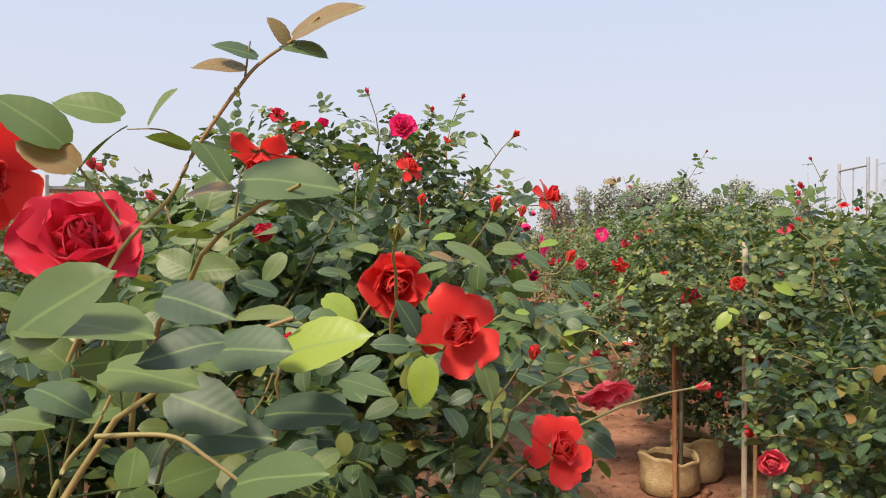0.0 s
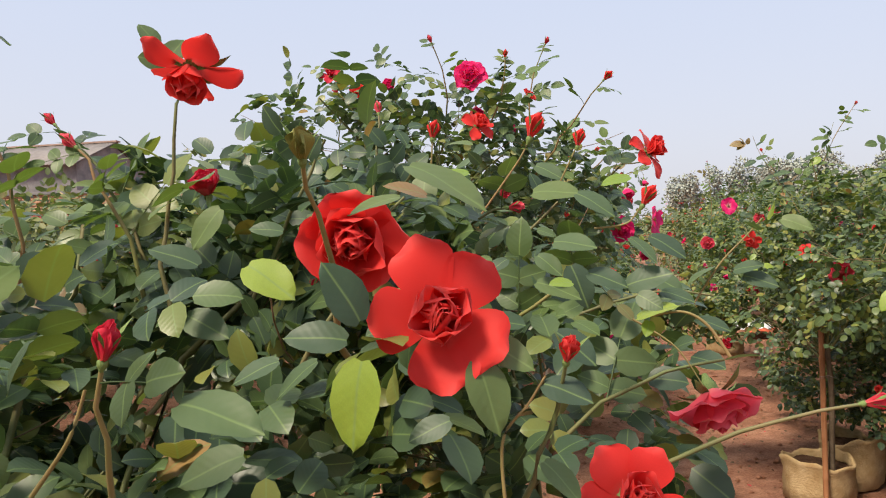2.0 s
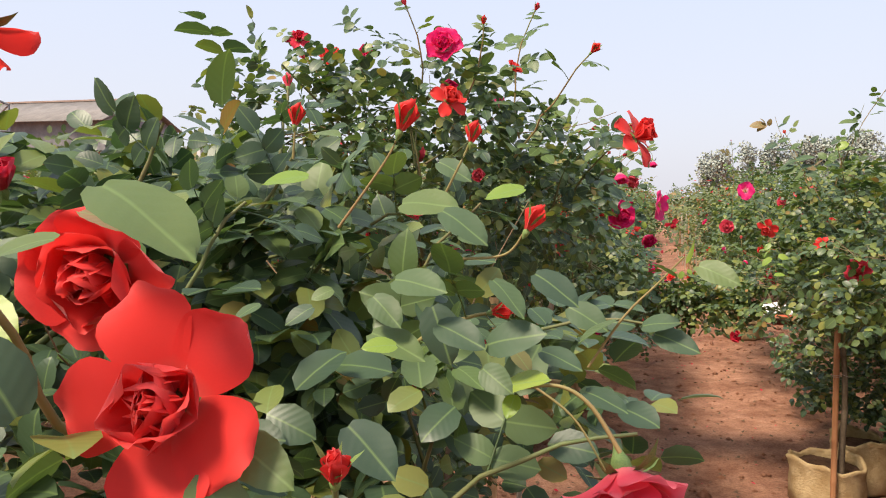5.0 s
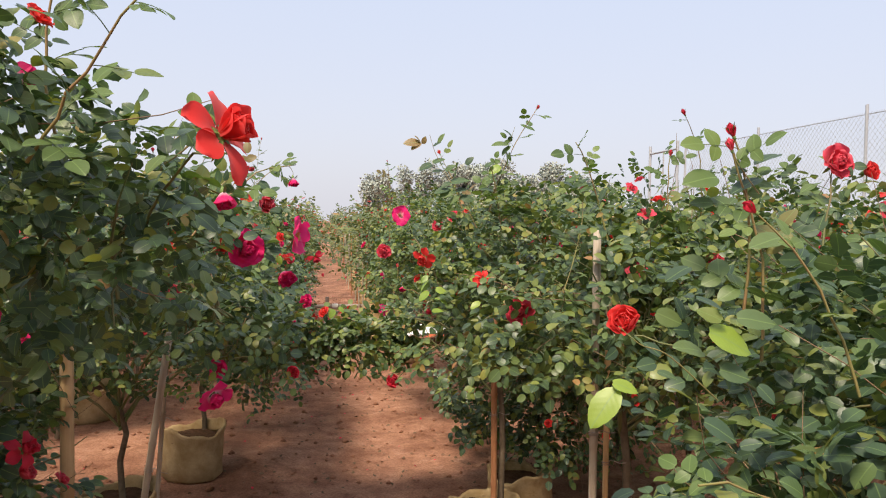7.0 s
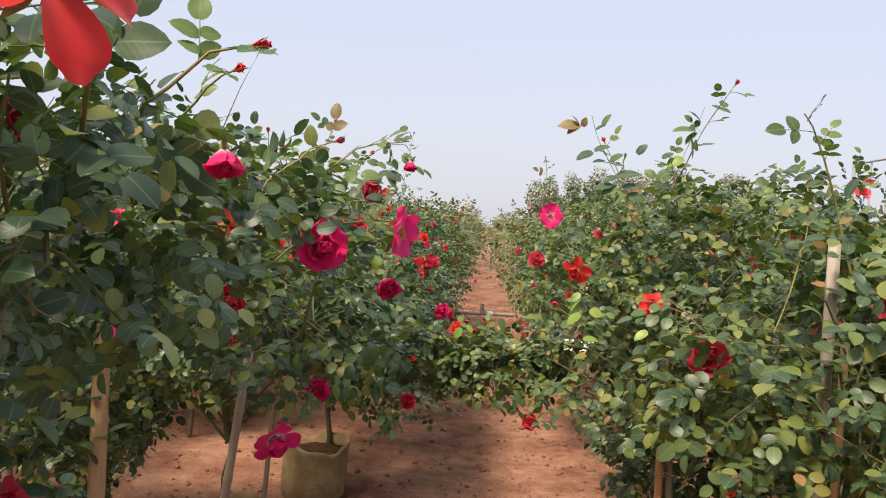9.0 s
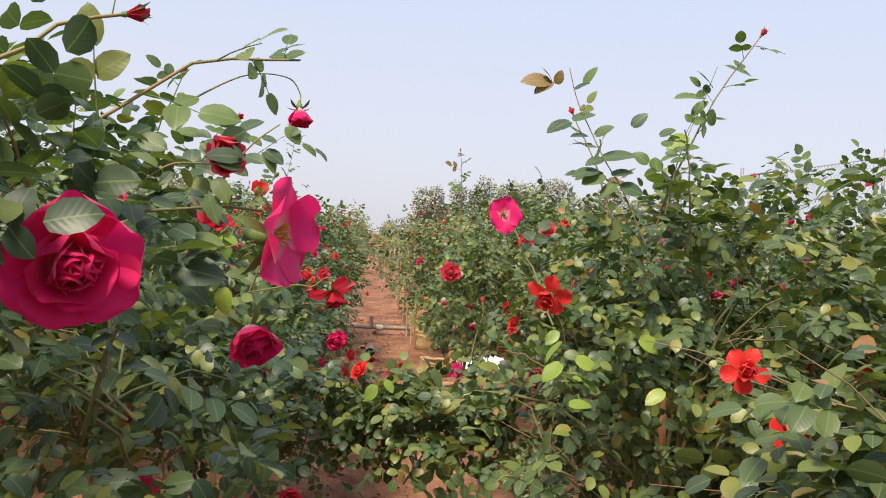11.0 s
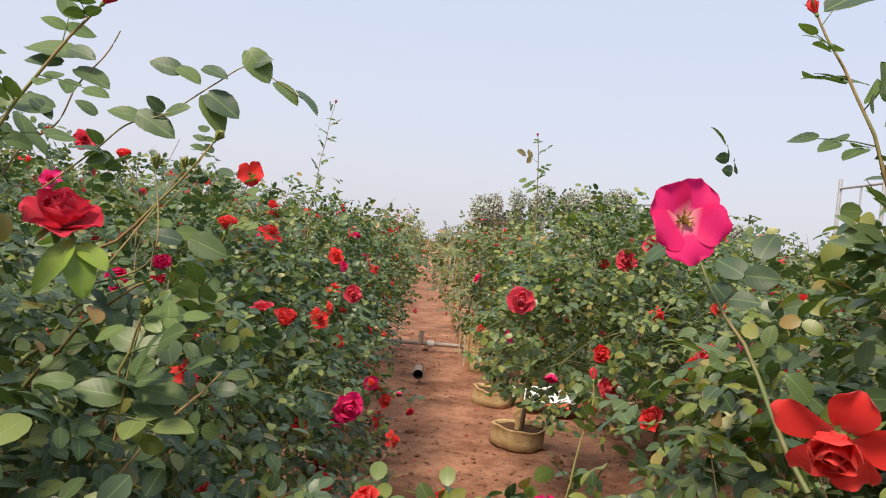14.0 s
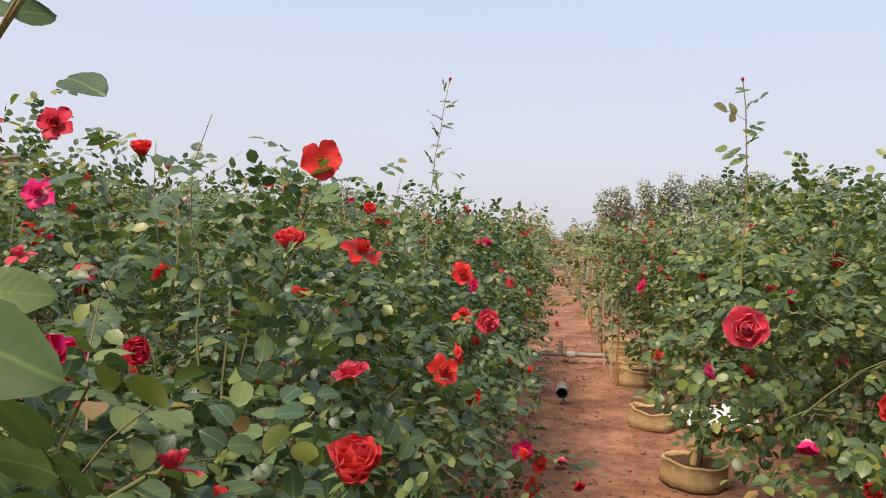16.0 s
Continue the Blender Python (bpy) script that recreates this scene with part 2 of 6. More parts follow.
def soil_material():
    m, n, l, b = material("red_soil", 0.95, 0.15)
    t1 = noise_node(n, l, 1.5, 7, 0.62)
    t2 = noise_node(n, l, 9.0, 8, 0.65)
    t3 = noise_node(n, l, 70.0, 5, 0.7)
    r = colour_ramp(n, [(0.25, (0.27, 0.125, 0.080)), (0.55, (0.44, 0.23, 0.15)), (0.8, (0.56, 0.33, 0.235))])
    l.new(t2.outputs[0], r.inputs[0])
    damp = mix_colours(n, l, r.outputs[0], (0.52, 0.45, 0.42), 1.0, "MULTIPLY")
    f = colour_ramp(n, [(0.36, (0.1, 0.1, 0.1)), (0.58, (1, 1, 1))])
    l.new(t1.outputs[0], f.inputs[0])
    c = mix_colours(n, l, damp, r.outputs[0], f.outputs[0])
    g = colour_ramp(n, [(0.35, (0.55, 0.5, 0.48)), (0.6, (1, 1, 1))])
    l.new(t3.outputs[0], g.inputs[0])
    l.new(mix_colours(n, l, c, g.outputs[0], 0.8, "MULTIPLY"), b.inputs["Base Color"])
    add = n.new("ShaderNodeMath")
    add.operation = "MULTIPLY_ADD"
    l.new(t3.outputs[0], add.inputs[0])
    add.inputs[1].default_value = 0.35
    l.new(t2.outputs[0], add.inputs[2])
    add_bump(n, l, b, add.outputs[0], 0.9, 0.03)
    return m


M_SOIL = soil_material()
M_CLOD = plain("soil_clod", (0.24, 0.10, 0.06), (0.38, 0.19, 0.12), 40, 0.95, 0.1, 0.8, 0.01)


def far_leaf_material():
    m, n, l, b = material("haze_paled_tree_leaf", 0.8, 0.1)
    # distance haze is put into the crowns' pale grey-green base colour
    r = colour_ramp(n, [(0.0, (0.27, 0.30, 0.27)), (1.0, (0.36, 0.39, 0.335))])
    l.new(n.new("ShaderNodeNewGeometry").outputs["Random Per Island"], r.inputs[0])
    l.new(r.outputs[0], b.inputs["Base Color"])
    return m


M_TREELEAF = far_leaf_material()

# ---- mesh helpers ----


def mesh_from(name, verts, faces, mat, uvs=None, smooth=True):
    """A mesh from numpy arrays; faces is an (n, k) array, or a list of those."""
    me = bpy.data.meshes.new(name)
    groups = faces if isinstance(faces, list) else [faces]
    nl = sum(f.size for f in groups)
    npol = sum(len(f) for f in groups)
    me.vertices.add(len(verts))
    me.loops.add(nl)
    me.polygons.add(npol)
    me.vertices.foreach_set("co", np.asarray(verts, dtype=np.float32).ravel())
    idx = np.concatenate([f.ravel() for f in groups]).astype(np.int32)
    me.loops.foreach_set("vertex_index", idx)
    tot = np.concatenate([np.full(len(f), f.shape[1]) for f in groups])
    me.polygons.foreach_set("loop_start", np.concatenate([[0], np.cumsum(tot)[:-1]]).astype(np.int32))
    if uvs is not None:
        me.uv_layers.new(name="UVMap").data.foreach_set("uv", np.asarray(uvs, dtype=np.float32)[idx].ravel())
    me.update(calc_edges=True)
    me.validate()
    if smooth:
        me.shade_smooth()
    me.materials.append(mat)
    return me


def part_of(name, me, parent, m=None, label=""):
    ob = new(name, me)
    ob.parent = parent
    if m is not None:
        ob.matrix_basis = m
    return tagged(ob, label) if label else ob


def part(name, bm, mat, parent, label="", smooth=False):
    me = bpy.data.meshes.new(name)
    bm.to_mesh(me)
    bm.free()
    me.materials.append(mat)
    if smooth:
        me.shade_smooth()
    ob = new(name, me)
    if parent is not None:
        ob.parent = parent
    return tagged(ob, label) if label else ob


def thing(name, m, label, category, group="", kind=""):
    ob = new(name)
    ob.empty_display_size = 0.1
    ob.matrix_basis = m
    return tagged(ob, label, category, group, kind)


def unit(v):
    v = np.asarray(v, float)
    return v / (np.linalg.norm(v, axis=-1, keepdims=True) + 1e-9)


def tube(points, radii, sides=6):
    """Verts and quads of a tube along points."""
    p = np.asarray(points, float)
    r = np.asarray(radii, float)
    t = unit(np.gradient(p, axis=0))
    ref = np.where(np.abs(t[:, 2:3]) > 0.9, np.array([[1.0, 0, 0]]), np.array([[0, 0, 1.0]]))
    a = unit(np.cross(t, ref))
    b = np.cross(t, a)
    ang = np.arange(sides) * 2 * np.pi / sides
    ring = a[:, None] * np.cos(ang)[None, :, None] + b[:, None] * np.sin(ang)[None, :, None]
    v = (p[:, None] + ring * r[:, None, None]).reshape(-1, 3)
    k, j = np.meshgrid(np.arange(len(p) - 1), np.arange(sides), indexing="ij")
    k, j = k.ravel(), j.ravel()
    q = np.stack([k * sides + j, k * sides + (j + 1) % sides, (k + 1) * sides + (j + 1) % sides, (k + 1) * sides + j], 1)
    return v, q


def tubes(name, lines, mat, sides=5):
    """Many tubes in one mesh; lines: (points, radii)."""
    vs, fs, o = [], [], 0
    for p, r in lines:
        v, f = tube(p, r, sides)
        vs.append(v)
        fs.append(f + o)
        o += len(v)
    return mesh_from(name, np.concatenate(vs), np.concatenate(fs), mat)


def bend(p0, p1, arch, n=7, wobble=0.0, rng=None):
    """Points from p0 to p1, bowed by the vector arch."""
    t = np.linspace(0, 1, n)[:, None]
    p = np.asarray(p0) * (1 - t) + np.asarray(p1) * t + np.asarray(arch) * (4 * t * (1 - t))
    if rng is not None and wobble:
        p[1:-1] += rng.normal(0, wobble, (n - 2, 3))
    return p


# leaflets: stations along the blade and half widths, folded along the midrib
def leaflet(stations, widths, serrate=False):
    v, uv, mids, ls, rs = [(0, 0, 0)], [(0, 0.5)], [0], [0], [0]
    for s, w in zip(stations, widths):
        z = -0.22 * s * s
        mids.append(len(v)); v.append((s, 0, z)); uv.append((s, 0.5))
        ls.append(len(v)); v.append((s, w, z + 0.17 * w)); uv.append((s, 0.5 + w))
        rs.append(len(v)); v.append((s, -w, z + 0.17 * w)); uv.append((s, 0.5 - w))
    tip = len(v)
    v.append((1, 0, -0.26)); uv.append((1, 0.5))
    tri, quad = [], []
    tri += [(0, mids[1], ls[1]), (0, rs[1], mids[1])]
    for i in range(1, len(mids) - 1):
        quad += [(mids[i], mids[i + 1], ls[i + 1], ls[i]), (mids[i], rs[i], rs[i + 1], mids[i + 1])]
    tri += [(mids[-1], tip, ls[-1]), (mids[-1], rs[-1], tip)]
    return np.array(v, float), np.array(tri), (np.array(quad) if quad else np.zeros((0, 4), int)), np.array(uv, float)


def broad_leaflet():
    """A finer blade for single leaves: five columns, toothed rim, gently dished, tip bent down."""
    n, cols = 11, (-1.0, -0.55, 0.0, 0.55, 1.0)
    v, uv = [], []
    for i in range(n):
        s = i / (n - 1)
        w = 0.365 * math.sin(math.pi * min(1.0, 0.03 + 0.97 * s) ** 0.85) ** 0.62 if i < n - 1 else 0.01
        w *= 1.025 if i % 2 else 0.985
        for c in cols:
            v.append((s - 0.03 * abs(c), c * w, -0.16 * s * s + 0.22 * w * abs(c) - 0.10 * w * c * c + 0.012 * math.sin(7 * s + 3 * c)))
            uv.append((s, 0.5 + c * w))
    k = len(cols)
    q = [(i * k + j, (i + 1) * k + j, (i + 1) * k + j + 1, i * k + j + 1) for i in range(n - 1) for j in range(k - 1)]
    return np.array(v, float), np.zeros((0, 3), int), np.array(q), np.array(uv, float)


LEAFLETS = {
    "broad": broad_leaflet(),
    "fine": leaflet((0.12, 0.4, 0.7, 0.9), (0.24, 0.37, 0.34, 0.19)),
    "mid": leaflet((0.32, 0.72), (0.34, 0.31)),
    "far": (np.array([(0, 0, 0), (0.25, -0.3, 0.03), (0.7, -0.3, -0.02), (1, 0, -0.1), (0.7, 0.3, -0.02), (0.25, 0.3, 0.03)], float), np.zeros((0, 3), int), np.array([(0, 1, 2, 3), (0, 3, 4, 5)]), np.array([(0, 0.5), (0.25, 0.2), (0.7, 0.2), (1, 0.5), (0.7, 0.8), (0.25, 0.8)], float)),
}


def place_leaflets(base, d, nrm, size, lod):
    """Arrays of a joined mesh of leaflets at base, pointing along d with face nrm."""
    tv, tt, tq, tu = LEAFLETS[lod]
    s = unit(np.cross(nrm, d))
    n2 = np.cross(d, s)
    v = base[:, None] + size[:, None, None] * (tv[None, :, 0:1] * d[:, None] + tv[None, :, 1:2] * s[:, None] + tv[None, :, 2:3] * n2[:, None])
    off = (np.arange(len(base)) * len(tv))[:, None, None]
    faces = []
    if len(tt):
        faces.append((tt[None] + off).reshape(-1, 3))
    if len(tq):
        faces.append((tq[None] + off).reshape(-1, 4))
    return v.reshape(-1, 3), faces, np.tile(tu, (len(base), 1))


def compound(p, d, nrm, size, count, rng):
    """Leaflets of compound leaves: rachis from p along d; count leaflets each."""
    n = len(p)
    side = unit(np.cross(nrm, d))
    bs, ds, ns, ss = [], [], [], []
    R = size * 1.55
    spots = [(1.0, 0)] + [(a, sg) for a in (0.62, 0.18)[: (count - 1) // 2] for sg in (1, -1)]
    for a, sg in spots:
        bs.append(p + d * (R * a)[:, None] + nrm * (rng.normal(0, 0.05, n) * size)[:, None])
        dd = d if sg == 0 else d * 0.45 + side * sg * 0.95
        ds.append(unit(dd + rng.normal(0, 0.16, (n, 3))))
        ns.append(unit(nrm + rng.normal(0, 0.22, (n, 3))))
        ss.append(size * (1.0 if sg == 0 else 0.86) * rng.uniform(0.82, 1.12, n))
    return np.concatenate(bs), np.concatenate(ds), np.concatenate(ns), np.concatenate(ss)


# the corridor in which the walker's head passes stays free of twigs
WALKWAY = np.array([(0.0, -0.6), (0.02, 0.1), (0.08, 0.38), (0.15, 0.5), (0.21, 0.63), (0.27, 0.87), (0.27, 1.25), (0.38, 1.6), (0.4, 1.86), (0.31, 2.37), (0.29, 2.98), (0.34, 3.33), (0.36, 3.74), (0.25, 4.13), (0.26, 4.6), (0.27, 4.7)])


def clear_of_walk(p, radius=0.17, low=1.5):
    a, b = WALKWAY[:-1], WALKWAY[1:]
    ab = b - a
    t = np.clip(((p[:, None, :2] - a) * ab).sum(-1) / (ab * ab).sum(-1), 0, 1)
    flat = ((p[:, None, :2] - (a + t[..., None] * ab)) ** 2).sum(-1).min(1)
    return (flat + (p[:, 2] - low) ** 2 > radius ** 2) & (flat > 0.15 ** 2)


def crown_points(lobes, n, rng, inner=0.55, stray=0.22):
    """Points and outward directions in the shell of a lumpy crown."""
    w = np.array([b[6] if len(b) > 6 else b[3] * b[4] * b[5] for b in lobes])
    k = rng.choice(len(lobes), n, p=w / w.sum())
    L = np.array([b[:6] for b in lobes])[k]
    u = unit(rng.normal(0, 1, (n, 3)))
    ph = rng.uniform(0, 6.28, 3)
    lump = 1 + 0.13 * np.sin(5 * u[:, 0] + ph[0] + 2 * L[:, 1]) + 0.13 * np.sin(6 * u[:, 1] + ph[1]) + 0.1 * np.sin(7 * u[:, 2] + ph[2])
    f = inner + (1.04 - inner) * rng.uniform(0, 1, n) ** 0.7
    f = f + (rng.uniform(0, 1, n) < 0.05) * rng.uniform(0.0, 1.0, n) * stray
    p = L[:, :3] + u * L[:, 3:6] * (f * lump)[:, None]
    return p, u


def foliage_mesh(name, lobes, n, size, lod, rng, count=5, mat=None, world_origin=None, floor=0.3):
    p, u = crown_points(lobes, n, rng)
    keep = p[:, 2] > floor + rng.uniform(0, 0.2, n)
    ph = rng.uniform(0, 6.28, 3)
    hollow = np.sin(10 * p[:, 0] + ph[0] + 3 * p[:, 2]) * np.sin(11 * p[:, 1] + ph[1]) + 0.6 * np.sin(13 * p[:, 2] + ph[2] + 5 * p[:, 0])
    keep &= (hollow < 0.25) | (rng.uniform(0, 1, n) < 0.3)
    if world_origin is not None:
        keep &= clear_of_walk(p + np.asarray(world_origin), 0.26)
    p, u = p[keep], u[keep]
    n = len(p)
    out = u * np.array([1, 1, 0.35])
    d = unit(out + rng.normal(0, 0.55, (n, 3)) + np.array([0, 0, -0.12]))
    nrm = unit(u * 0.38 + np.array([0, -0.12, 0.85]) + rng.normal(0, 0.40, (n, 3)))
    nrm = unit(nrm - d * (nrm * d).sum(1, keepdims=True))
    s = size * rng.uniform(0.72, 1.2, n)
    b, d2, n2, ss = compound(p, d, nrm, s, count, rng)
    v, f, uv = place_leaflets(b, d2, n2, ss, lod)
    return mesh_from(name, v, f, mat or M_LEAF, uv)


# single compound leaves, shared by the leaf parts of shoots
def leaf_variants(mat, seed):
    out = []
    for i in range(5):
        rng = np.random.default_rng(seed + i)
        cnt = (5, 5, 3, 5, 3)[i]
        b, d, n2, s = compound(np.zeros((1, 3)), np.array([[1.0, 0, 0]]), np.array([[0, 0, 1.0]]), np.array([0.05]), cnt, rng)
        v, f, uv = place_leaflets(b, d, n2, s, "broad")
        rv, rf = tube(bend((0, 0, 0), (0.078, 0, 0), (0, 0, 0.003), 4), (0.0012, 0.001, 0.0009, 0.0007), 4)
        f2 = [np.concatenate([f[0], rf + len(v)])]
        out.append(mesh_from("leaf", np.concatenate([v, rv]), f2, mat, np.concatenate([uv, np.full((len(rv), 2), 0.25)])))
    return out


LEAF_MESHES = leaf_variants(M_LEAF_PART, 10)
YOUNG_MESHES = leaf_variants(M_LEAF_YOUNG, 40)


def frame_from(p, d, up):
    """A pose at p whose x axis points along d and whose z axis is near up."""
    d = Vector(d).normalized()
    s = Vector(up).cross(d)
    if s.length < 1e-4:
        s = Vector((0, 1, 0)).cross(d)
    s.normalize()
    n = d.cross(s)
    m = Matrix((d, s, n)).transposed().to_4x4()
    m.translation = Vector(p)
    return m


def axis_frame(p, axis, spin=0.0):
    """A pose at p whose z axis points along axis."""
    q = Vector(axis).normalized().to_track_quat("Z", "Y").to_matrix().to_4x4()
    return Matrix.Translation(p) @ q @ Matrix.Rotation(spin, 4, "Z")


# ---- roses ----
def petal_arrays(length, width, a0, a1, cup, nu=5, nv=6, ruffle=0.0, rng=None, notch=0.0):
    """A petal whose claw is at the origin; it leaves the axis z by the angle a0 and ends at a1; cup curls its sides inward."""
    vs, uv = [], []
    x = z = 0.0
    ph = rng.uniform(0, 6.28, 2) if rng is not None else (0, 1)
    for j in range(nv):
        v = j / (nv - 1)
        ang = a0 + (a1 - a0) * v ** 1.3
        if j:
            x += math.sin(ang) * length / (nv - 1)
            z += math.cos(ang) * length / (nv - 1)
        w = width * (0.30 + 0.74 * math.sin(min(1.0, v * 1.3) * math.pi * 0.5)) * math.sqrt(1 - 0.86 * (max(0, v - 0.6) / 0.4) ** 2)
        for i in range(nu):
            u = -1 + 2 * i / (nu - 1)
            c = cup * u * u * w
            rf = ruffle * v * v * math.sin(2.4 * u + ph[0] + 2 * v + ph[1]) * width
            nz = -notch * length * v ** 3 * (1 - abs(u)) - 0.13 * length * v ** 3 * u * u
            vs.append((x - c * math.cos(ang) + (rf + 0) * math.cos(ang) + nz * math.sin(ang), u * w, z + c * math.sin(ang) - rf * math.sin(ang) + nz * math.cos(ang)))
            uv.append((v, 0.5 + 0.5 * u))
    q = [(j * nu + i, j * nu + i + 1, (j + 1) * nu + i + 1, (j + 1) * nu + i) for j in range(nv - 1) for i in range(nu - 1)]
    return np.array(vs), np.array(q), np.array(uv)


def rotz(v, a):
    c, s = math.cos(a), math.sin(a)
    return v @ np.array([[c, s, 0], [-s, c, 0], [0, 0, 1]])


def rose_petals(style, rng, fine):
    """The petals of a bloom of diameter 1, as arrays. style: full, open, flat, cup, bud."""
    nu, nv = (7, 10) if fine else (3, 4)
    out = []
    rings = {
        "full": [(3, 0.44, 0.11, 0.08, -0.28, 0.9), (5, 0.43, 0.16, 0.3, -0.35, 0.8), (6, 0.44, 0.21, 0.5, -0.2, 0.6), (5, 0.47, 0.28, 0.75, 0.4, 0.45), (6, 0.53, 0.29, 0.95, 1.3, 0.3)],
        "open": [(3, 0.44, 0.10, 0.08, -0.28, 0.9), (4, 0.43, 0.14, 0.26, -0.38, 0.85), (5, 0.43, 0.19, 0.46, -0.3, 0.7), (5, 0.44, 0.24, 0.7, 0.12, 0.45), (5, 0.62, 0.265, 1.0, 1.62, 0.14)],
        "flat": [(5, 0.57, 0.27, 1.0, 1.5, 0.12)],
        "star": [(3, 0.42, 0.16, 0.1, -0.2, 0.9), (4, 0.46, 0.22, 0.3, -0.1, 0.8), (4, 0.5, 0.24, 0.5, 0.45, 0.5), (5, 0.64, 0.22, 1.2, 2.15, 0.2)],
        "cup": [(4, 0.4, 0.16, 0.05, 0.05, 0.95), (5, 0.46, 0.24, 0.3, 0.1, 0.8), (5, 0.52, 0.3, 0.5, 0.35, 0.6), (4, 0.53, 0.33, 0.62, 0.6, 0.5)],
        "bud": [(3, 0.8, 0.2, 0.2, -0.18, 0.9), (4, 0.76, 0.24, 0.34, -0.2, 0.85)],
    }[style]
    if not fine and style not in ("bud", "flat", "star"):
        rings = rings[1:]
    for k, (cnt, ln, wd, a0, a1, cup) in enumerate(rings):
        for i in range(cnt):
            j = rng.uniform(-0.18, 0.18)
            v, q, uv = petal_arrays(ln * rng.uniform(0.9, 1.08), wd * rng.uniform(0.9, 1.1), a0 + j * 0.5, a1 + j, cup, nu, nv, 0.22 if k >= len(rings) - 2 else 0.08, rng, 0.05 if k == len(rings) - 1 else 0)
            out.append((rotz(v + np.array([0.02 * k, 0, -0.015 * k]), 6.283 * i / cnt + 2.4 * k + rng.uniform(-0.2, 0.2)), q, uv))
    return out


def calyx(rng, scale_len=0.5, flare=0.9):
    """Five sepals, the hip and a stub of stalk."""
    vs, fs, o = [], [], 0
    for i in range(5):
        v, q, _ = petal_arrays(scale_len * rng.uniform(0.8, 1.15), 0.05, 1.65 * flare, 2.5 * flare, 0.3, 3, 5, 0.1, rng)
        vs.append(rotz(v, 1.2566 * i)); fs.append(q + o); o += len(v)
    zz = np.array([-0.26, -0.2, -0.12, -0.03, 0.04])
    v, q = tube(np.stack([0 * zz, 0 * zz, zz], 1), (0.03, 0.05, 0.09, 0.1, 0.04), 8)
    vs.append(v); fs.append(q + o)
    return np.concatenate(vs), np.concatenate(fs)


def join_arrays(items):
    vs, fs, us, o = [], [], [], 0
    for v, q, uv in items:
        vs.append(v); fs.append(q + o); us.append(uv); o += len(v)
    return np.concatenate(vs), np.concatenate(fs), np.concatenate(us)


M_BUD = plain("green_bud", (0.20, 0.25, 0.07), (0.36, 0.33, 0.10), 120, 0.6)
COLOURS = {"green": M_BUD, "red": M_RED, "crimson": M_CRIMSON, "magenta": M_MAGENTA, "pink": M_ROSEPINK}
LABELS = {"green": "closed green rose bud", "red": "scarlet rose bloom", "crimson": "dark crimson rose bloom", "magenta": "magenta rose bloom with pale heart", "pink": "rose-pink double bloom"}
ROSE_CACHE = {}


def rose_mesh(style, col, variant, fine):
    key = (style, col, variant, fine)
    if key not in ROSE_CACHE:
        rng = np.random.default_rng(500 + variant * 7 + len(style))
        v, q, uv = join_arrays(rose_petals(style, rng, fine))
        ROSE_CACHE[key] = mesh_from("rose", v, q, COLOURS[col], uv)
    return ROSE_CACHE[key]


CALYX_MESH = mesh_from("calyx", *calyx(np.random.default_rng(3)), M_SEPAL)
BUD_CALYX = mesh_from("sepal_whorl", *calyx(np.random.default_rng(4), 0.8, 0.26), M_SEPAL)


def add_rose(parent, p, diam, style, col, axis, variant=0, fine=True, spin=0.0, sub=True):
    """A bloom under a bush (p in the bush's own space), its calyx behind it."""
    m = axis_frame(p, axis, spin) @ Matrix.Scale(diam, 4)
    name = "rose_bud" if style == "bud" else "rose"
    ob = part_of(name, rose_mesh(style, col, variant % 3, fine), parent, m, "pointed " + col + " rose bud" if style == "bud" else LABELS[col])
    if sub:
        part_of("sepal_whorl" if style == "bud" else "calyx", BUD_CALYX if style == "bud" else CALYX_MESH, ob)
    if style == "flat" and sub:
        rng = np.random.default_rng(9)
        lines = []
        for i in range(26):
            a, r = rng.uniform(0, 6.28), rng.uniform(0.02, 0.12)
            lines.append((bend((0.3 * r * math.cos(a), 0.3 * r * math.sin(a), 0.0), (r * math.cos(a), r * math.sin(a), 0.14), (0, 0, 0.01), 3), (0.006, 0.005, 0.012)))
        part_of("flower_centre", tubes("flower_centre", lines, M_STAMEN, 4), ob, None, "yellow stamens")
    return ob


def hero_rose(parent, p, diam, style, col, axis, variant, spin=0.0):
    """A near bloom: every petal a mesh of its own."""
    m = axis_frame(p, axis, spin) @ Matrix.Scale(diam, 4)
    rng = np.random.default_rng(900 + variant)
    v, q = calyx(rng)
    ob = part_of("rose", mesh_from("rose", v, q, M_SEPAL), parent, m, LABELS[col])
    for v, q, uv in rose_petals(style, rng, True):
        part_of("petal", mesh_from("petal", v, q, COLOURS[col], uv), ob)
    return ob


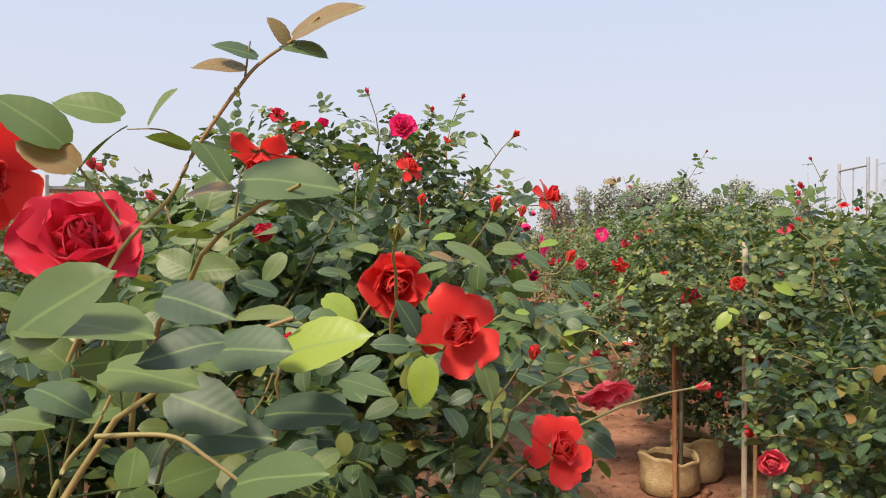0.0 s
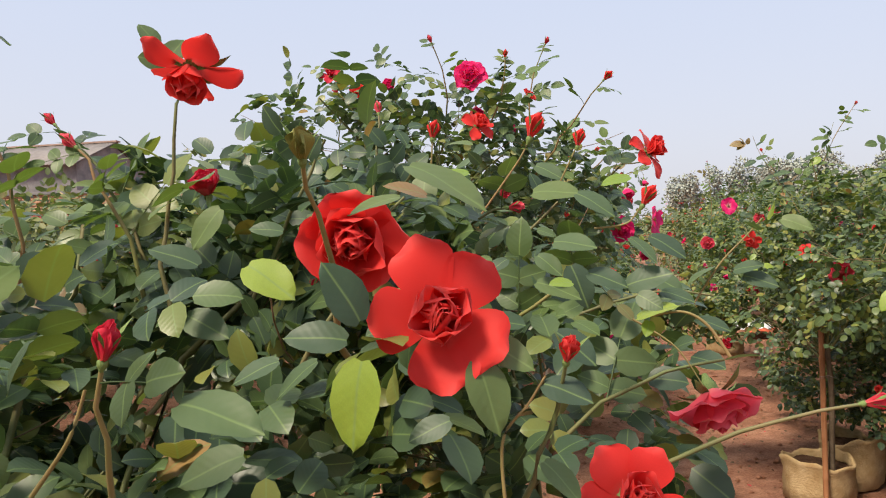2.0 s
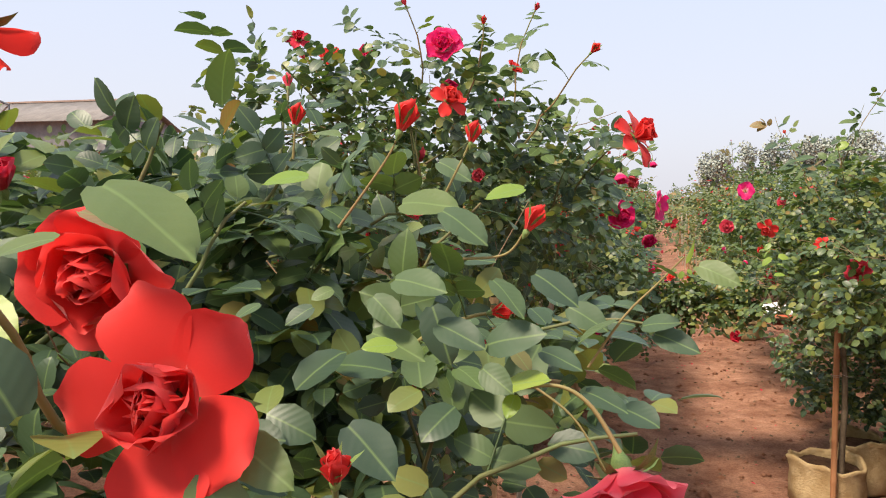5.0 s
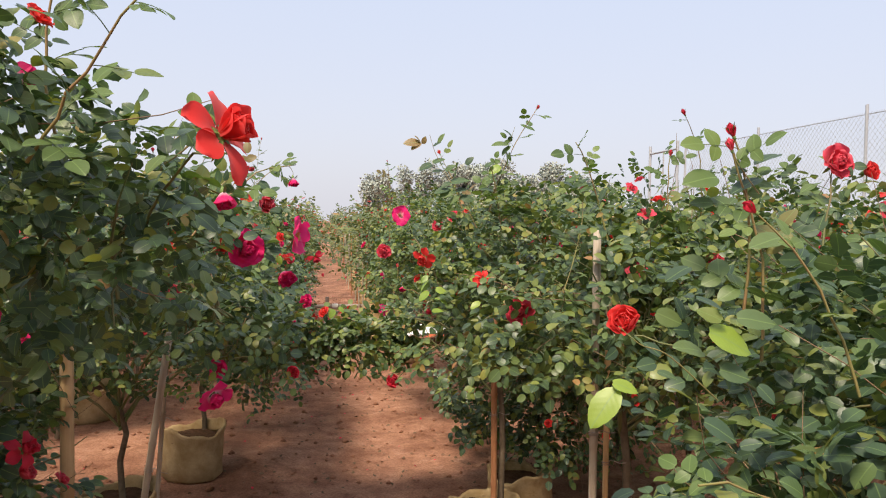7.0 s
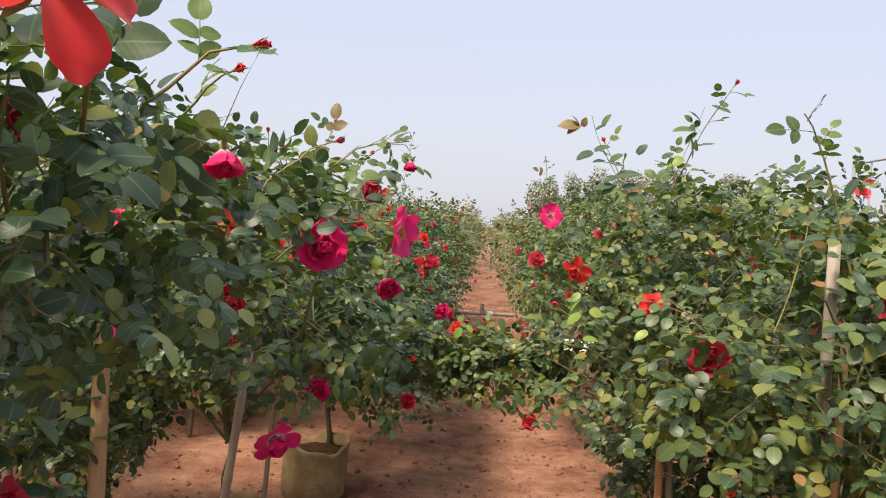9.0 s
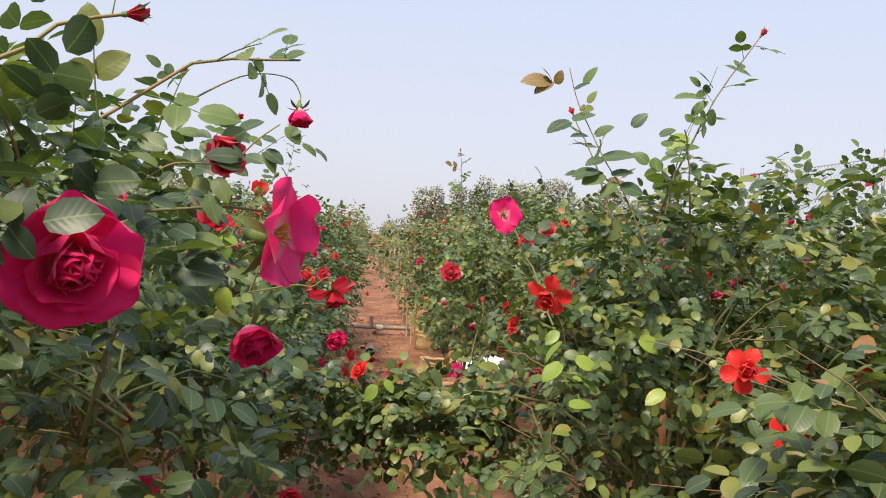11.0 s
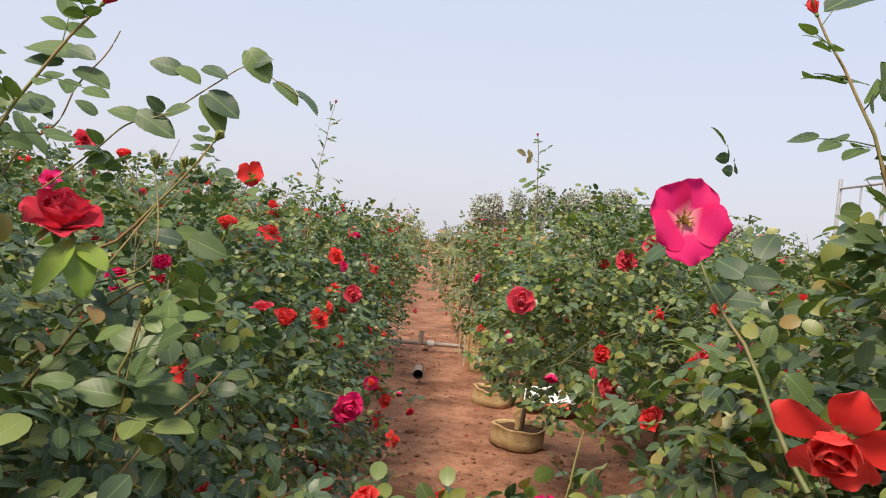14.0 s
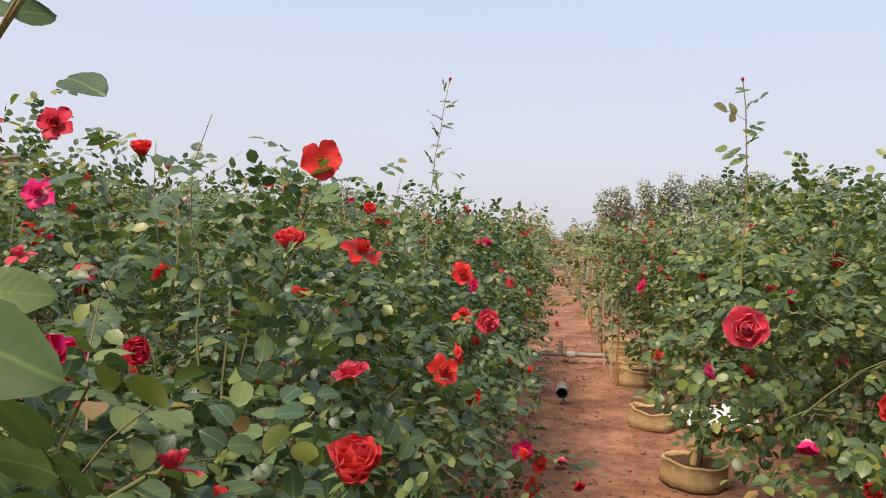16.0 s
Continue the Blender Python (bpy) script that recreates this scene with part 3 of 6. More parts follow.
def shoot(parent, p0, p1, arch, leaves, rng, young=True, size=1.0, tip="bud", col="crimson", r=0.003, tip_size=0.028, skip=0.1):
    """A cane with alternate leaves, each a part, and a bud at its end. Points in the parent's space."""
    pts = bend(p0, p1, arch, 9, 0.0025, rng)
    part_of("cane", tubes("cane", [(pts, np.linspace(r, r * 0.5, 9))], M_YOUNGCANE if young else M_CANE, 6), parent)
    meshes = YOUNG_MESHES if young else LEAF_MESHES
    for i in range(leaves):
        t = skip + (0.94 - skip) * i / max(1, leaves - 1)
        k = t * 8
        a, b = pts[int(k)], pts[min(8, int(k) + 1)]
        p = a + (b - a) * (k - int(k))
        along = unit(b - a)
        ang = 2.4 * i + rng.uniform(-0.4, 0.4)
        side = unit(np.cross(along, (0.3, 0.2, 1)))
        other = np.cross(along, side)
        d = unit(0.45 * along + side * math.cos(ang) + other * math.sin(ang) * 0.7 + np.array([0, 0, -0.05]))
        up = unit(np.array([0.05, -0.5, 0.85]) + rng.normal(0, 0.32, 3))
        if not clear_of_walk(np.array([p + d * 0.06]) + np.array(parent.matrix_basis.translation), 0.16)[0]:
            continue
        sc = 0.86 * size * rng.uniform(0.75, 1.15) * (1.05 - 0.5 * max(0, t - 0.5))
        part_of("leaf", meshes[int(rng.integers(5))], parent, frame_from(p, d, up) @ Matrix.Scale(sc, 4))
    if tip == "bud":
        add_rose(parent, pts[-1], tip_size, "bud", col, pts[-1] - pts[-2], int(rng.integers(3)))
    return pts


# ---- bushes ----
def rose_bush(origin, lobes, n, size, lod, seed, trunk=0.72, label="", group="", blooms=(), extra=0, fine=True, canes=9, twigs=60, floor=0.3, near=True, colours=("red", "red", "pink", "pink", "red", "magenta", "crimson"), buds=3, trunk_lean=(0, 0), leaf=None):
    """A standard rose: trunk, canes, twigs, foliage, blooms. lobes and blooms in the bush's own space, from its foot."""
    rng = np.random.default_rng(seed)
    bush = thing("rose_bush", Matrix.Translation(origin), label or "tall green rose bush with scarlet and pink blooms", "rose bush", group)
    top = np.array([trunk_lean[0], trunk_lean[1], trunk])
    pts = bend((0, 0, 0.02), top, (0.02, -0.015, 0), 6, 0.006, rng)
    part_of("trunk", tubes("trunk", [(pts, np.linspace(0.017, 0.013, 6))], M_TRUNK, 7), bush, None, "thin grey-brown woody trunk")
    p, u = crown_points(lobes, canes + twigs, rng, 0.5)
    if canes:
        for q in p[:canes]:
            if q[2] > floor and (not near or clear_of_walk(q[None] + np.asarray(origin), 0.3)[0]):
                c = bend(top - [0, 0, rng.uniform(0, 0.12)], q, (0, 0, 0.08 + 0.05 * rng.uniform()), 7, 0.012, rng)
                part_of("cane", tubes("cane", [(c, np.linspace(0.007, 0.0025, 7))], M_CANE, 5), bush)
    if twigs:
        lines = []
        for q, w in zip(p[canes:], u[canes:]):
            if q[2] > floor and (not near or clear_of_walk(q[None] + np.asarray(origin), 0.3)[0]):
                s = q - w * 0.22 - np.array([0, 0, 0.06])
                lines.append((bend(s, q, (0, 0, 0.02), 4, 0.01, rng), np.linspace(0.0035, 0.0012, 4)))
        if lines:
            tw = part_of("twig_tangle", tubes("twig_tangle", lines, M_CANE, 4), bush)
            tagged(tw, "many thin green and brown twigs", kind="stuff")
    if lod != "far":
        lines = []
        dp, du = crown_points(lobes, 70 if lod == "fine" else 24, rng, 0.9)
        for q, w in zip(dp, du):
            if q[2] > floor + 0.15 and (not near or clear_of_walk(q[None] + np.asarray(origin), 0.3)[0]):
                e = q + w * rng.uniform(0.02, 0.12) + rng.normal(0, 0.05, 3)
                lines.append((bend(q - w * 0.15, e, rng.normal(0, 0.015, 3), 4), np.linspace(0.0014, 0.0007, 4)))
        tagged(part_of("dry_twig_tangle", tubes("dry_twig_tangle", lines, M_DRYTWIG, 4), bush), "thin dry brown twigs", kind="stuff")
    fol = part_of("foliage", foliage_mesh("foliage", lobes, n, size, lod, rng, 5 if lod != "far" else 3, leaf or (M_LEAF if lod != "far" else M_LEAF_HAZED), origin if near else None, floor), bush)
    tagged(fol, "dense dark and mid green rose leaves", kind="stuff")
    for (x, y, z, diam, style, col, axis) in blooms:
        add_rose(bush, (x - origin[0], y - origin[1], z - origin[2]), diam, style, col, axis, int(rng.integers(3)), fine, rng.uniform(0, 6))
    if extra:
        p, u = crown_points([(*b[:3], b[3] * 0.97, b[4] * 0.97, b[5] * 0.94, *b[6:]) for b in lobes], extra * 5, rng, 0.98, 0.0)
        ok = (p[:, 2] > floor + 0.25) & (u[:, 2] > -0.45)
        if near:
            ok &= clear_of_walk(p + np.asarray(origin), 0.34)
        for q, w in list(zip(p[ok], u[ok]))[:extra]:
            col = colours[int(rng.integers(len(colours)))]
            style = ("full", "cup", "cup", "full", "star", "open")[int(rng.integers(6))]
            add_rose(bush, q + w * 0.02, rng.uniform(0.042, 0.07), style, col, w * [1, 1, 0.7] + rng.normal(0, 0.3, 3) + np.array([0, -0.35, 0.25]), int(rng.integers(3)), fine, rng.uniform(0, 6), fine)
    for q, w in zip(*(a[:buds] for a in crown_points([b for b in lobes], 40, rng, 1.0))):
        if w[2] > 0.1 and (not near or clear_of_walk(q[None] + np.asarray(origin), 0.36)[0]):
            shoot(bush, q - w * 0.1, q + np.array([w[0] * 0.12, w[1] * 0.12, 0.16 + 0.1 * rng.uniform()]), (0.02, 0, 0.02), 4, rng, True, 0.7, r=0.0022)
    return bush


def grow_bag(x, y, r=0.17, h=0.26, seed=0, label="ochre plastic grow bag of soil on red earth"):
    """A soft round bag with a rolled rim, filled with soil."""
    rng = np.random.default_rng(seed)
    bag = thing("grow_bag", Matrix.Translation((x, y, 0)), label, "grow bag", "grow bags in rows")
    n = 28
    ang = np.arange(n) * 2 * math.pi / n
    prof = [(0.9, 0.0), (1.0, 0.06), (1.02, 0.4), (0.99, 0.75), (1.03, 0.93), (1.06, 1.0), (1.0, 1.03), (0.93, 0.98), (0.92, 0.8)]
    ph = rng.uniform(0, 6.28, 4)
    vs = []
    for k, (f, zz) in enumerate(prof):
        w = 1 + 0.06 * np.sin(3 * ang + ph[0] + 2 * zz) + 0.035 * np.sin(8 * ang + ph[1] + 4 * zz) + 0.015 * np.sin(17 * ang + ph[2])
        z = zz * h * (1 + (0.08 * np.sin(2 * ang + ph[3]) + 0.035 * np.sin(7 * ang + ph[0]) if zz > 0.7 else 0))
        vs.append(np.stack([r * f * w * np.cos(ang), r * f * w * np.sin(ang), z + 0 * ang], 1))
    k, j = np.meshgrid(np.arange(len(prof) - 1), np.arange(n), indexing="ij")
    k, j = k.ravel(), j.ravel()
    q = np.stack([k * n + j, k * n + (j + 1) % n, (k + 1) * n + (j + 1) % n, (k + 1) * n + j], 1)
    part_of("bag_wall", mesh_from("bag_wall", np.concatenate(vs), q, M_BAG), bag)
    rr = np.linspace(0, 0.94 * r, 5)
    v = [(0, 0, 0.84 * h)]
    for a in rr[1:]:
        for t in ang[::2]:
            v.append((a * math.cos(t), a * math.sin(t), h * (0.83 + rng.uniform(-0.03, 0.04))))
    m = n // 2
    tri = [(0, 1 + i, 1 + (i + 1) % m) for i in range(m)]
    qd = [(1 + a * m + i, 1 + (a + 1) * m + i, 1 + (a + 1) * m + (i + 1) % m, 1 + a * m + (i + 1) % m) for a in range(3) for i in range(m)]
    part_of("soil", mesh_from("soil", np.array(v), [np.array(tri), np.array(qd)], M_BAGSOIL), bag, None, "dark crumbly potting soil")
    return bag


def bamboo(p0, p1, r, mat, label, group="bamboo stakes"):
    """A bamboo stake with swollen nodes and a cut top."""
    p0, p1 = Vector(p0), Vector(p1)
    ln = (p1 - p0).length
    ob = thing("bamboo_stake", Matrix.Translation(p0), label, "stake", group)
    n = int(ln / 0.24) + 1
    zs, rs = [], []
    for i in range(n):
        z = ln * i / n
        zs += [z, z + 0.012, z + 0.02, z + 0.03]
        rs += [r * 0.97, r * 1.0, r * 1.16, r * 0.98]
    zs += [ln, ln + 0.002]
    rs += [r * 0.95, r * 0.6]
    d = np.array((p1 - p0).normalized())
    v, q = tube(np.array(zs)[:, None] * np.array([[0, 0, 1.0]]), rs, 10)
    cap = np.arange(len(v) - 10, len(v))[None]
    me = mesh_from("culm", v, [q, cap], mat)
    lean = Vector((0, 0, 1)).rotation_difference(Vector(d)).to_matrix().to_4x4()
    part_of("culm", me, ob, lean)
    a = np.linspace(0, 12.57, 26)
    loop = np.stack([(r * 1.12 + 0.001) * np.cos(a), (r * 1.12 + 0.001) * np.sin(a), 0.6 * ln + 0.0012 * a], 1)
    tail = loop[-1] + np.array([[0.01, -0.004, 0.001], [0.03, -0.012, -0.006], [0.05, -0.016, -0.004]])
    wire = np.concatenate([loop, tail])
    part_of("tie", tubes("tie", [(wire, np.full(len(wire), 0.0013))], M_PIPE, 4), ob, lean, "grey plant tie wound round the stake")
    return ob

# ---- ground ----
def ground_height(x, y):
    """Gentle relief: trodden aisle, slightly raised beds; flat far away."""
    fade = 1 / (1 + ((x * x + y * y) / 900.0) ** 2)
    bed = 0.03 * (1 - np.exp(-((x - 0.42) / 0.45) ** 2))
    lumps = 0.012 * np.sin(3.1 * x + 1.3 * y) * np.sin(2.3 * y - 1.7 * x) + 0.006 * np.sin(11 * x + 3 * y) * np.sin(9 * y - 4 * x)
    return (bed + lumps) * fade - 0.03


def build_ground():
    g = np.concatenate([-np.geomspace(2500, 9, 22), np.linspace(-8, 9, 150), np.geomspace(10, 2500, 22)])
    h = np.concatenate([-np.geomspace(2500, 4, 18), np.linspace(-3, 17, 190), np.geomspace(18, 2500, 22)])
    X, Y = np.meshgrid(g, h)
    v = np.stack([X, Y, ground_height(X, Y)], -1).reshape(-1, 3)
    w = len(g)
    i, j = np.meshgrid(np.arange(len(h) - 1), np.arange(w - 1), indexing="ij")
    a = (i * w + j).ravel()
    ob = new("ground", mesh_from("ground", v, np.stack([a, a + 1, a + w + 1, a + w], 1), M_SOIL))
    tagged(ob, "bare red-brown earth between rows of rose bushes", "ground", kind="structure")


build_ground()


def scatter_clods():
    rng = np.random.default_rng(5)
    n = 2600
    x, y = rng.uniform(-2.2, 2.6, n), rng.uniform(1.5, 16, n)
    s = rng.uniform(0.006, 0.022, n) * np.where(rng.uniform(0, 1, n) < 0.06, 2.0, 1.0)
    t = np.array([(1, 0, 0), (-1, 0, 0), (0, 1, 0), (0, -1, 0), (0, 0, 0.8), (0, 0, -0.6)], float)
    f = np.array([(0, 2, 4), (2, 1, 4), (1, 3, 4), (3, 0, 4), (2, 0, 5), (1, 2, 5), (3, 1, 5), (0, 3, 5)])
    v = t[None] * s[:, None, None] * rng.uniform(0.6, 1.3, (n, 6, 1)) + np.stack([x, y, ground_height(x, y) + 0.2 * s], 1)[:, None]
    ob = new("soil_clods", mesh_from("soil_clods", v.reshape(-1, 3), (f[None] + (np.arange(n) * 6)[:, None, None]).reshape(-1, 3), M_CLOD, None, False))
    tagged(ob, "small crumbs and clods of red earth", "soil", kind="stuff")


scatter_clods()


def scatter_litter(name, label, mat, n, size, seed, lod="mid"):
    rng = np.random.default_rng(seed)
    x = np.where(rng.uniform(0, 1, n) < 0.6, rng.normal(0.45, 0.7, n), rng.uniform(-2.2, 2.6, n))
    y = rng.uniform(1.5, 17, n)
    a = rng.uniform(0, 6.28, n)
    p = np.stack([x, y, ground_height(x, y) + 0.008], 1)
    d = np.stack([np.cos(a), np.sin(a), rng.normal(0, 0.15, n)], 1)
    nr = unit(np.stack([rng.normal(0, 0.35, n), rng.normal(0, 0.35, n), np.ones(n)], 1))
    v, f, uv = place_leaflets(p, unit(d), nr, size * rng.uniform(0.6, 1.2, n), lod)
    tagged(new(name, mesh_from(name, v, f, mat, uv)), label, "litter", kind="stuff")


M_DEADLEAF = plain("dead_leaf", (0.10, 0.06, 0.035), (0.22, 0.14, 0.08), 30, 0.85)
scatter_litter("fallen_leaves", "dry brown leaves fallen on the earth", M_DEADLEAF, 2200, 0.026, 21)
scatter_litter("fallen_petals", "wilted crimson petals fallen on the earth", M_CRIMSON, 500, 0.022, 22)

# ---- bushes beside the walk ----
G_NEAR = "rose bushes along the aisle"


def rel(o, lobes):
    return [(b[0] - o[0], b[1] - o[1], *b[2:]) for b in lobes]


def local(o, p):
    return (p[0] - o[0], p[1] - o[1], p[2])


# the near bush at the start
o = (-0.6, 0.95, 0)
start_bush = rose_bush(o, rel(o, [(-0.6, 0.95, 1.05, 0.46, 0.42, 0.34), (-0.2, 1.05, 1.05, 0.30, 0.28, 0.25), (-0.42, 0.62, 0.98, 0.3, 0.26, 0.26), (-0.95, 1.1, 1.1, 0.42, 0.42, 0.34), (-0.4, 1.4, 1.22, 0.34, 0.32, 0.34), (-0.03, 1.34, 1.18, 0.26, 0.24, 0.25), (-0.35, 1.45, 1.42, 0.28, 0.22, 0.13, 0.025)]),
                       3500, 0.042, "fine", 1, 0.7, "broad rose bush with large scarlet blooms and long shoots", G_NEAR, canes=14, twigs=90, floor=0.4, buds=3)
R1 = np.random.default_rng(77)
hero_rose(start_bush, local(o, (-0.045, 0.91, 1.39)), 0.09, "open", "red", (0.25, -0.93, 0.25), 1)
hero_rose(start_bush, local(o, (-0.13, 0.97, 1.45)), 0.088, "full", "red", (0.15, -0.9, -0.25), 2)
hero_rose(start_bush, local(o, (0.17, 1.18, 1.28)), 0.09, "full", "pink", (0.25, -0.45, -0.75), 3)
hero_rose(start_bush, local(o, (0.09, 1.06, 1.21)), 0.085, "open", "red", (0.3, -0.8, 0.4), 4)
hero_rose(start_bush, local(o, (-0.34, 1.07, 1.625)), 0.08, "star", "red", (0.05, -0.5, -0.85), 5)
hero_rose(start_bush, local(o, (-0.346, 1.106, 1.50)), 0.05, "cup", "crimson", (0.1, -0.5, 0.8), 6)

# tall tree behind it
o = (-0.45, 2.95, 0)
tall_bush = rose_bush(o, rel(o, [(-0.45, 2.85, 1.48, 0.6, 0.5, 0.24), (-0.4, 2.5, 1.65, 0.38, 0.26, 0.23, 0.028), (-0.74, 2.55, 1.68, 0.36, 0.26, 0.20, 0.028), (-0.08, 2.7, 1.48, 0.24, 0.3, 0.14), (-0.85, 3.1, 1.5, 0.5, 0.5, 0.25), (-0.22, 3.35, 1.47, 0.3, 0.42, 0.21), (-0.05, 3.8, 1.26, 0.28, 0.38, 0.34), (-0.2, 4.15, 1.12, 0.3, 0.3, 0.3)]),
                      3700, 0.035, "fine", 2, 1.1, "tall standard rose with a broad round crown on bamboo stakes", G_NEAR, canes=12, twigs=110, floor=0.98, buds=4, extra=18,
                      blooms=[(-0.29, 2.3, 1.85, 0.085, "full", "magenta", (0.1, -0.8, 0.3)), (-0.28, 2.32, 1.77, 0.05, "cup", "magenta", (0.2, -0.6, -0.6)), (0.15, 2.26, 1.632, 0.1, "star", "red", (0.75, -0.35, 0.4)), (0.08, 3.31, 1.447, 0.098, "full", "magenta", (0.45, -0.8, -0.15)), (0.0, 3.348, 1.045, 0.085, "open", "magenta", (0.5, -0.6, -0.5)), (0.202, 3.52, 1.475, 0.12, "flat", "magenta", (0.94, -0.33, 0.05)), (0.265, 3.625, 1.412, 0.046, "star", "crimson", (0.3, -0.35, -0.85)),
                              (0.17, 3.63, 1.36, 0.085, "cup", "magenta", (0.3, -0.6, -0.6)), (0.1, 3.75, 1.57, 0.075, "cup", "pink", (0.4, -0.8, 0.1)), (-0.262, 2.245, 1.718, 0.075, "star", "red", (0.5, -0.6, 0.4)), (-0.395, 2.827, 1.307, 0.1, "star", "magenta", (0.2, -0.8, -0.4)), (-0.622, 2.667, 1.912, 0.06, "cup", "magenta", (0.1, -0.7, 0.4)), (-0.722, 2.429, 1.912, 0.055, "star", "crimson", (0.2, -0.6, 0.5)), (-0.662, 2.496, 1.872, 0.065, "full", "red", (0.1, -0.6, 0.6)), (0.1, 2.69, 1.57, 0.06, "cup", "magenta", (0.2, -0.3, -0.9))])
def world_shoot(bush, a, b, arch, leaves, seed, **kw):
    """A shoot between two places of the nursery."""
    f = bush.matrix_basis.translation
    return shoot(bush, np.array(a) - np.array(f), np.array(b) - np.array(f), arch, leaves, np.random.default_rng(seed), **kw)


def world_leaf(bush, p, d, up, size, k=0, young=True):
    f = bush.matrix_basis.translation
    part_of("leaf", (YOUNG_MESHES if young else LEAF_MESHES)[k], bush, frame_from(Vector(p) - f, d, up) @ Matrix.Scale(size, 4))


# long shoots of the near bush
world_shoot(start_bush, (-0.34, 0.5, 1.22), (-0.13, 0.48, 1.45), (-0.02, 0, 0.04), 5, 4, size=0.95, tip="")
world_shoot(start_bush, (-0.34, 0.68, 1.3), (-0.14, 0.53, 1.54), (-0.02, 0, 0.04), 5, 5, size=1.0, tip="")
world_shoot(start_bush, (-0.42, 0.42, 1.15), (-0.28, 0.30, 1.36), (-0.02, 0, 0.03), 5, 6, size=1.0, tip="")
world_shoot(start_bush, (-0.25, 0.82, 1.18), (-0.22, 0.77, 1.38), (0, 0, 0), 2, 7, tip_size=0.034, skip=0.1)
world_shoot(start_bush, (-0.13, 0.95, 1.35), (-0.11, 0.82, 1.50), (0, 0, 0), 0, 8, tip_size=0.032, col="green", skip=0.0)
world_shoot(start_bush, (-0.02, 0.98, 1.2), (0.045, 0.91, 1.36), (0.01, 0, 0), 1, 9, tip_size=0.03, col="red", skip=0.0, young=False)
world_shoot(start_bush, (0.02, 1.1, 1.15), (0.28, 1.07, 1.30), (0, 0, 0.03), 6, 10, tip_size=0.028, col="pink", skip=0.1, young=False)
world_shoot(start_bush, (-0.05, 1.15, 1.15), (0.18, 1.16, 1.32), (0, 0, 0.04), 5, 11, tip="", young=False)
world_shoot(start_bush, (-0.15, 1.3, 1.2), (0.2, 1.42, 1.36), (0, 0, 0.06), 7, 12, size=0.95, tip="", young=False)
world_shoot(start_bush, (-0.25, 1.35, 1.3), (-0.05, 1.3, 1.48), (0, 0, 0.04), 6, 13, col="pink", young=False)
world_shoot(start_bush, (-0.40, 1.12, 1.35), (-0.37, 1.12, 1.63), (-0.02, 0, 0), 3, 14, tip="", young=False)
world_shoot(start_bush, (-0.6, 1.1, 1.3), (-0.58, 1.05, 1.6), (0.03, 0, 0), 7, 15, col="crimson")
world_shoot(start_bush, (-0.75, 1.0, 1.3), (-0.86, 0.95, 1.52), (0.03, 0, 0), 6, 16, col="crimson")
for i, (a, b) in enumerate([((-0.36, 1.2, 1.35), (-0.24, 1.18, 1.62)), ((-0.45, 1.15, 1.35), (-0.52, 1.12, 1.62)), ((-0.3, 1.3, 1.35), (-0.16, 1.28, 1.60)), ((-0.55, 1.3, 1.4), (-0.7, 1.3, 1.68)), ((-0.15, 1.4, 1.3), (0.0, 1.42, 1.55)), ((-0.1, 1.25, 1.3), (0.06, 1.2, 1.46)), ((-0.25, 1.1, 1.3), (-0.14, 1.15, 1.55)), ((-0.3, 1.45, 1.4), (-0.28, 1.5, 1.7)), ((-0.7, 0.9, 1.3), (-0.75, 0.8, 1.52)), ((-0.5, 0.85, 1.3), (-0.46, 0.8, 1.5))]):
    world_shoot(start_bush, a, (b[0], b[1], b[2] - 0.06), (0.01, 0, 0.02), 7, 120 + i, size=0.95, young=i % 4 == 1, tip="bud" if i % 2 else "", col=("crimson", "pink", "red")[i % 3])
f0 = start_bush.matrix_basis.translation
hero_rose(start_bush, Vector((-0.34, 0.60, 1.49)) - f0, 0.1, "full", "crimson", (0.3, -0.7, 0.5), 7)
hero_rose(start_bush, Vector((-0.45, 0.62, 1.56)) - f0, 0.1, "open", "red", (0.5, -0.6, -0.3), 8)

# shoots of the tall bush
for i, (a, b, arch, n, kw) in enumerate([
        ((-0.42, 2.5, 1.68), (-0.41, 2.38, 1.97), (0.03, 0, 0), 6, dict(col="pink")),
        ((-0.16, 2.6, 1.66), (-0.12, 2.58, 1.99), (-0.03, 0, 0), 8, dict(col="crimson")),
        ((-0.14, 2.42, 1.6), (0.05, 2.29, 1.82), (-0.02, 0, -0.02), 7, dict(col="red", tip_size=0.035)),
        ((-0.3, 2.4, 1.66), (-0.2, 2.32, 1.9), (0.02, 0, 0), 6, dict(col="red")),
        ((-0.6, 2.5, 1.64), (-0.7, 2.42, 1.86), (0.02, 0, 0), 7, dict(col="pink")),
        ((-0.08, 2.72, 1.5), (0.11, 2.74, 1.70), (0.0, 0, 0.05), 4, dict(col="crimson", tip_size=0.03)),
        ((-0.02, 2.6, 1.5), (0.16, 2.3, 1.61), (0.0, 0, 0.05), 6, dict(tip="", young=False)),
        ((-0.1, 3.3, 1.45), (0.08, 3.4, 1.66), (0.0, 0, 0.04), 3, dict(col="crimson")),
        ((-0.1, 3.45, 1.35), (0.19, 3.53, 1.50), (0.0, 0, 0.05), 6, dict(tip="", young=False)),
        ((-0.1, 3.5, 1.45), (0.2, 3.7, 1.70), (0.0, 0, 0.06), 8, dict(tip="")),
        ((-0.2, 3.1, 1.5), (0.0, 3.0, 1.72), (0.0, 0, 0.04), 4, dict(col="red")),
        ((-0.2, 3.35, 1.35), (0.03, 3.3, 1.46), (0.0, 0, 0.03), 0, dict(tip="", young=False, skip=0.0))]):
    world_shoot(tall_bush, a, b, arch, n, 30 + i, **kw)
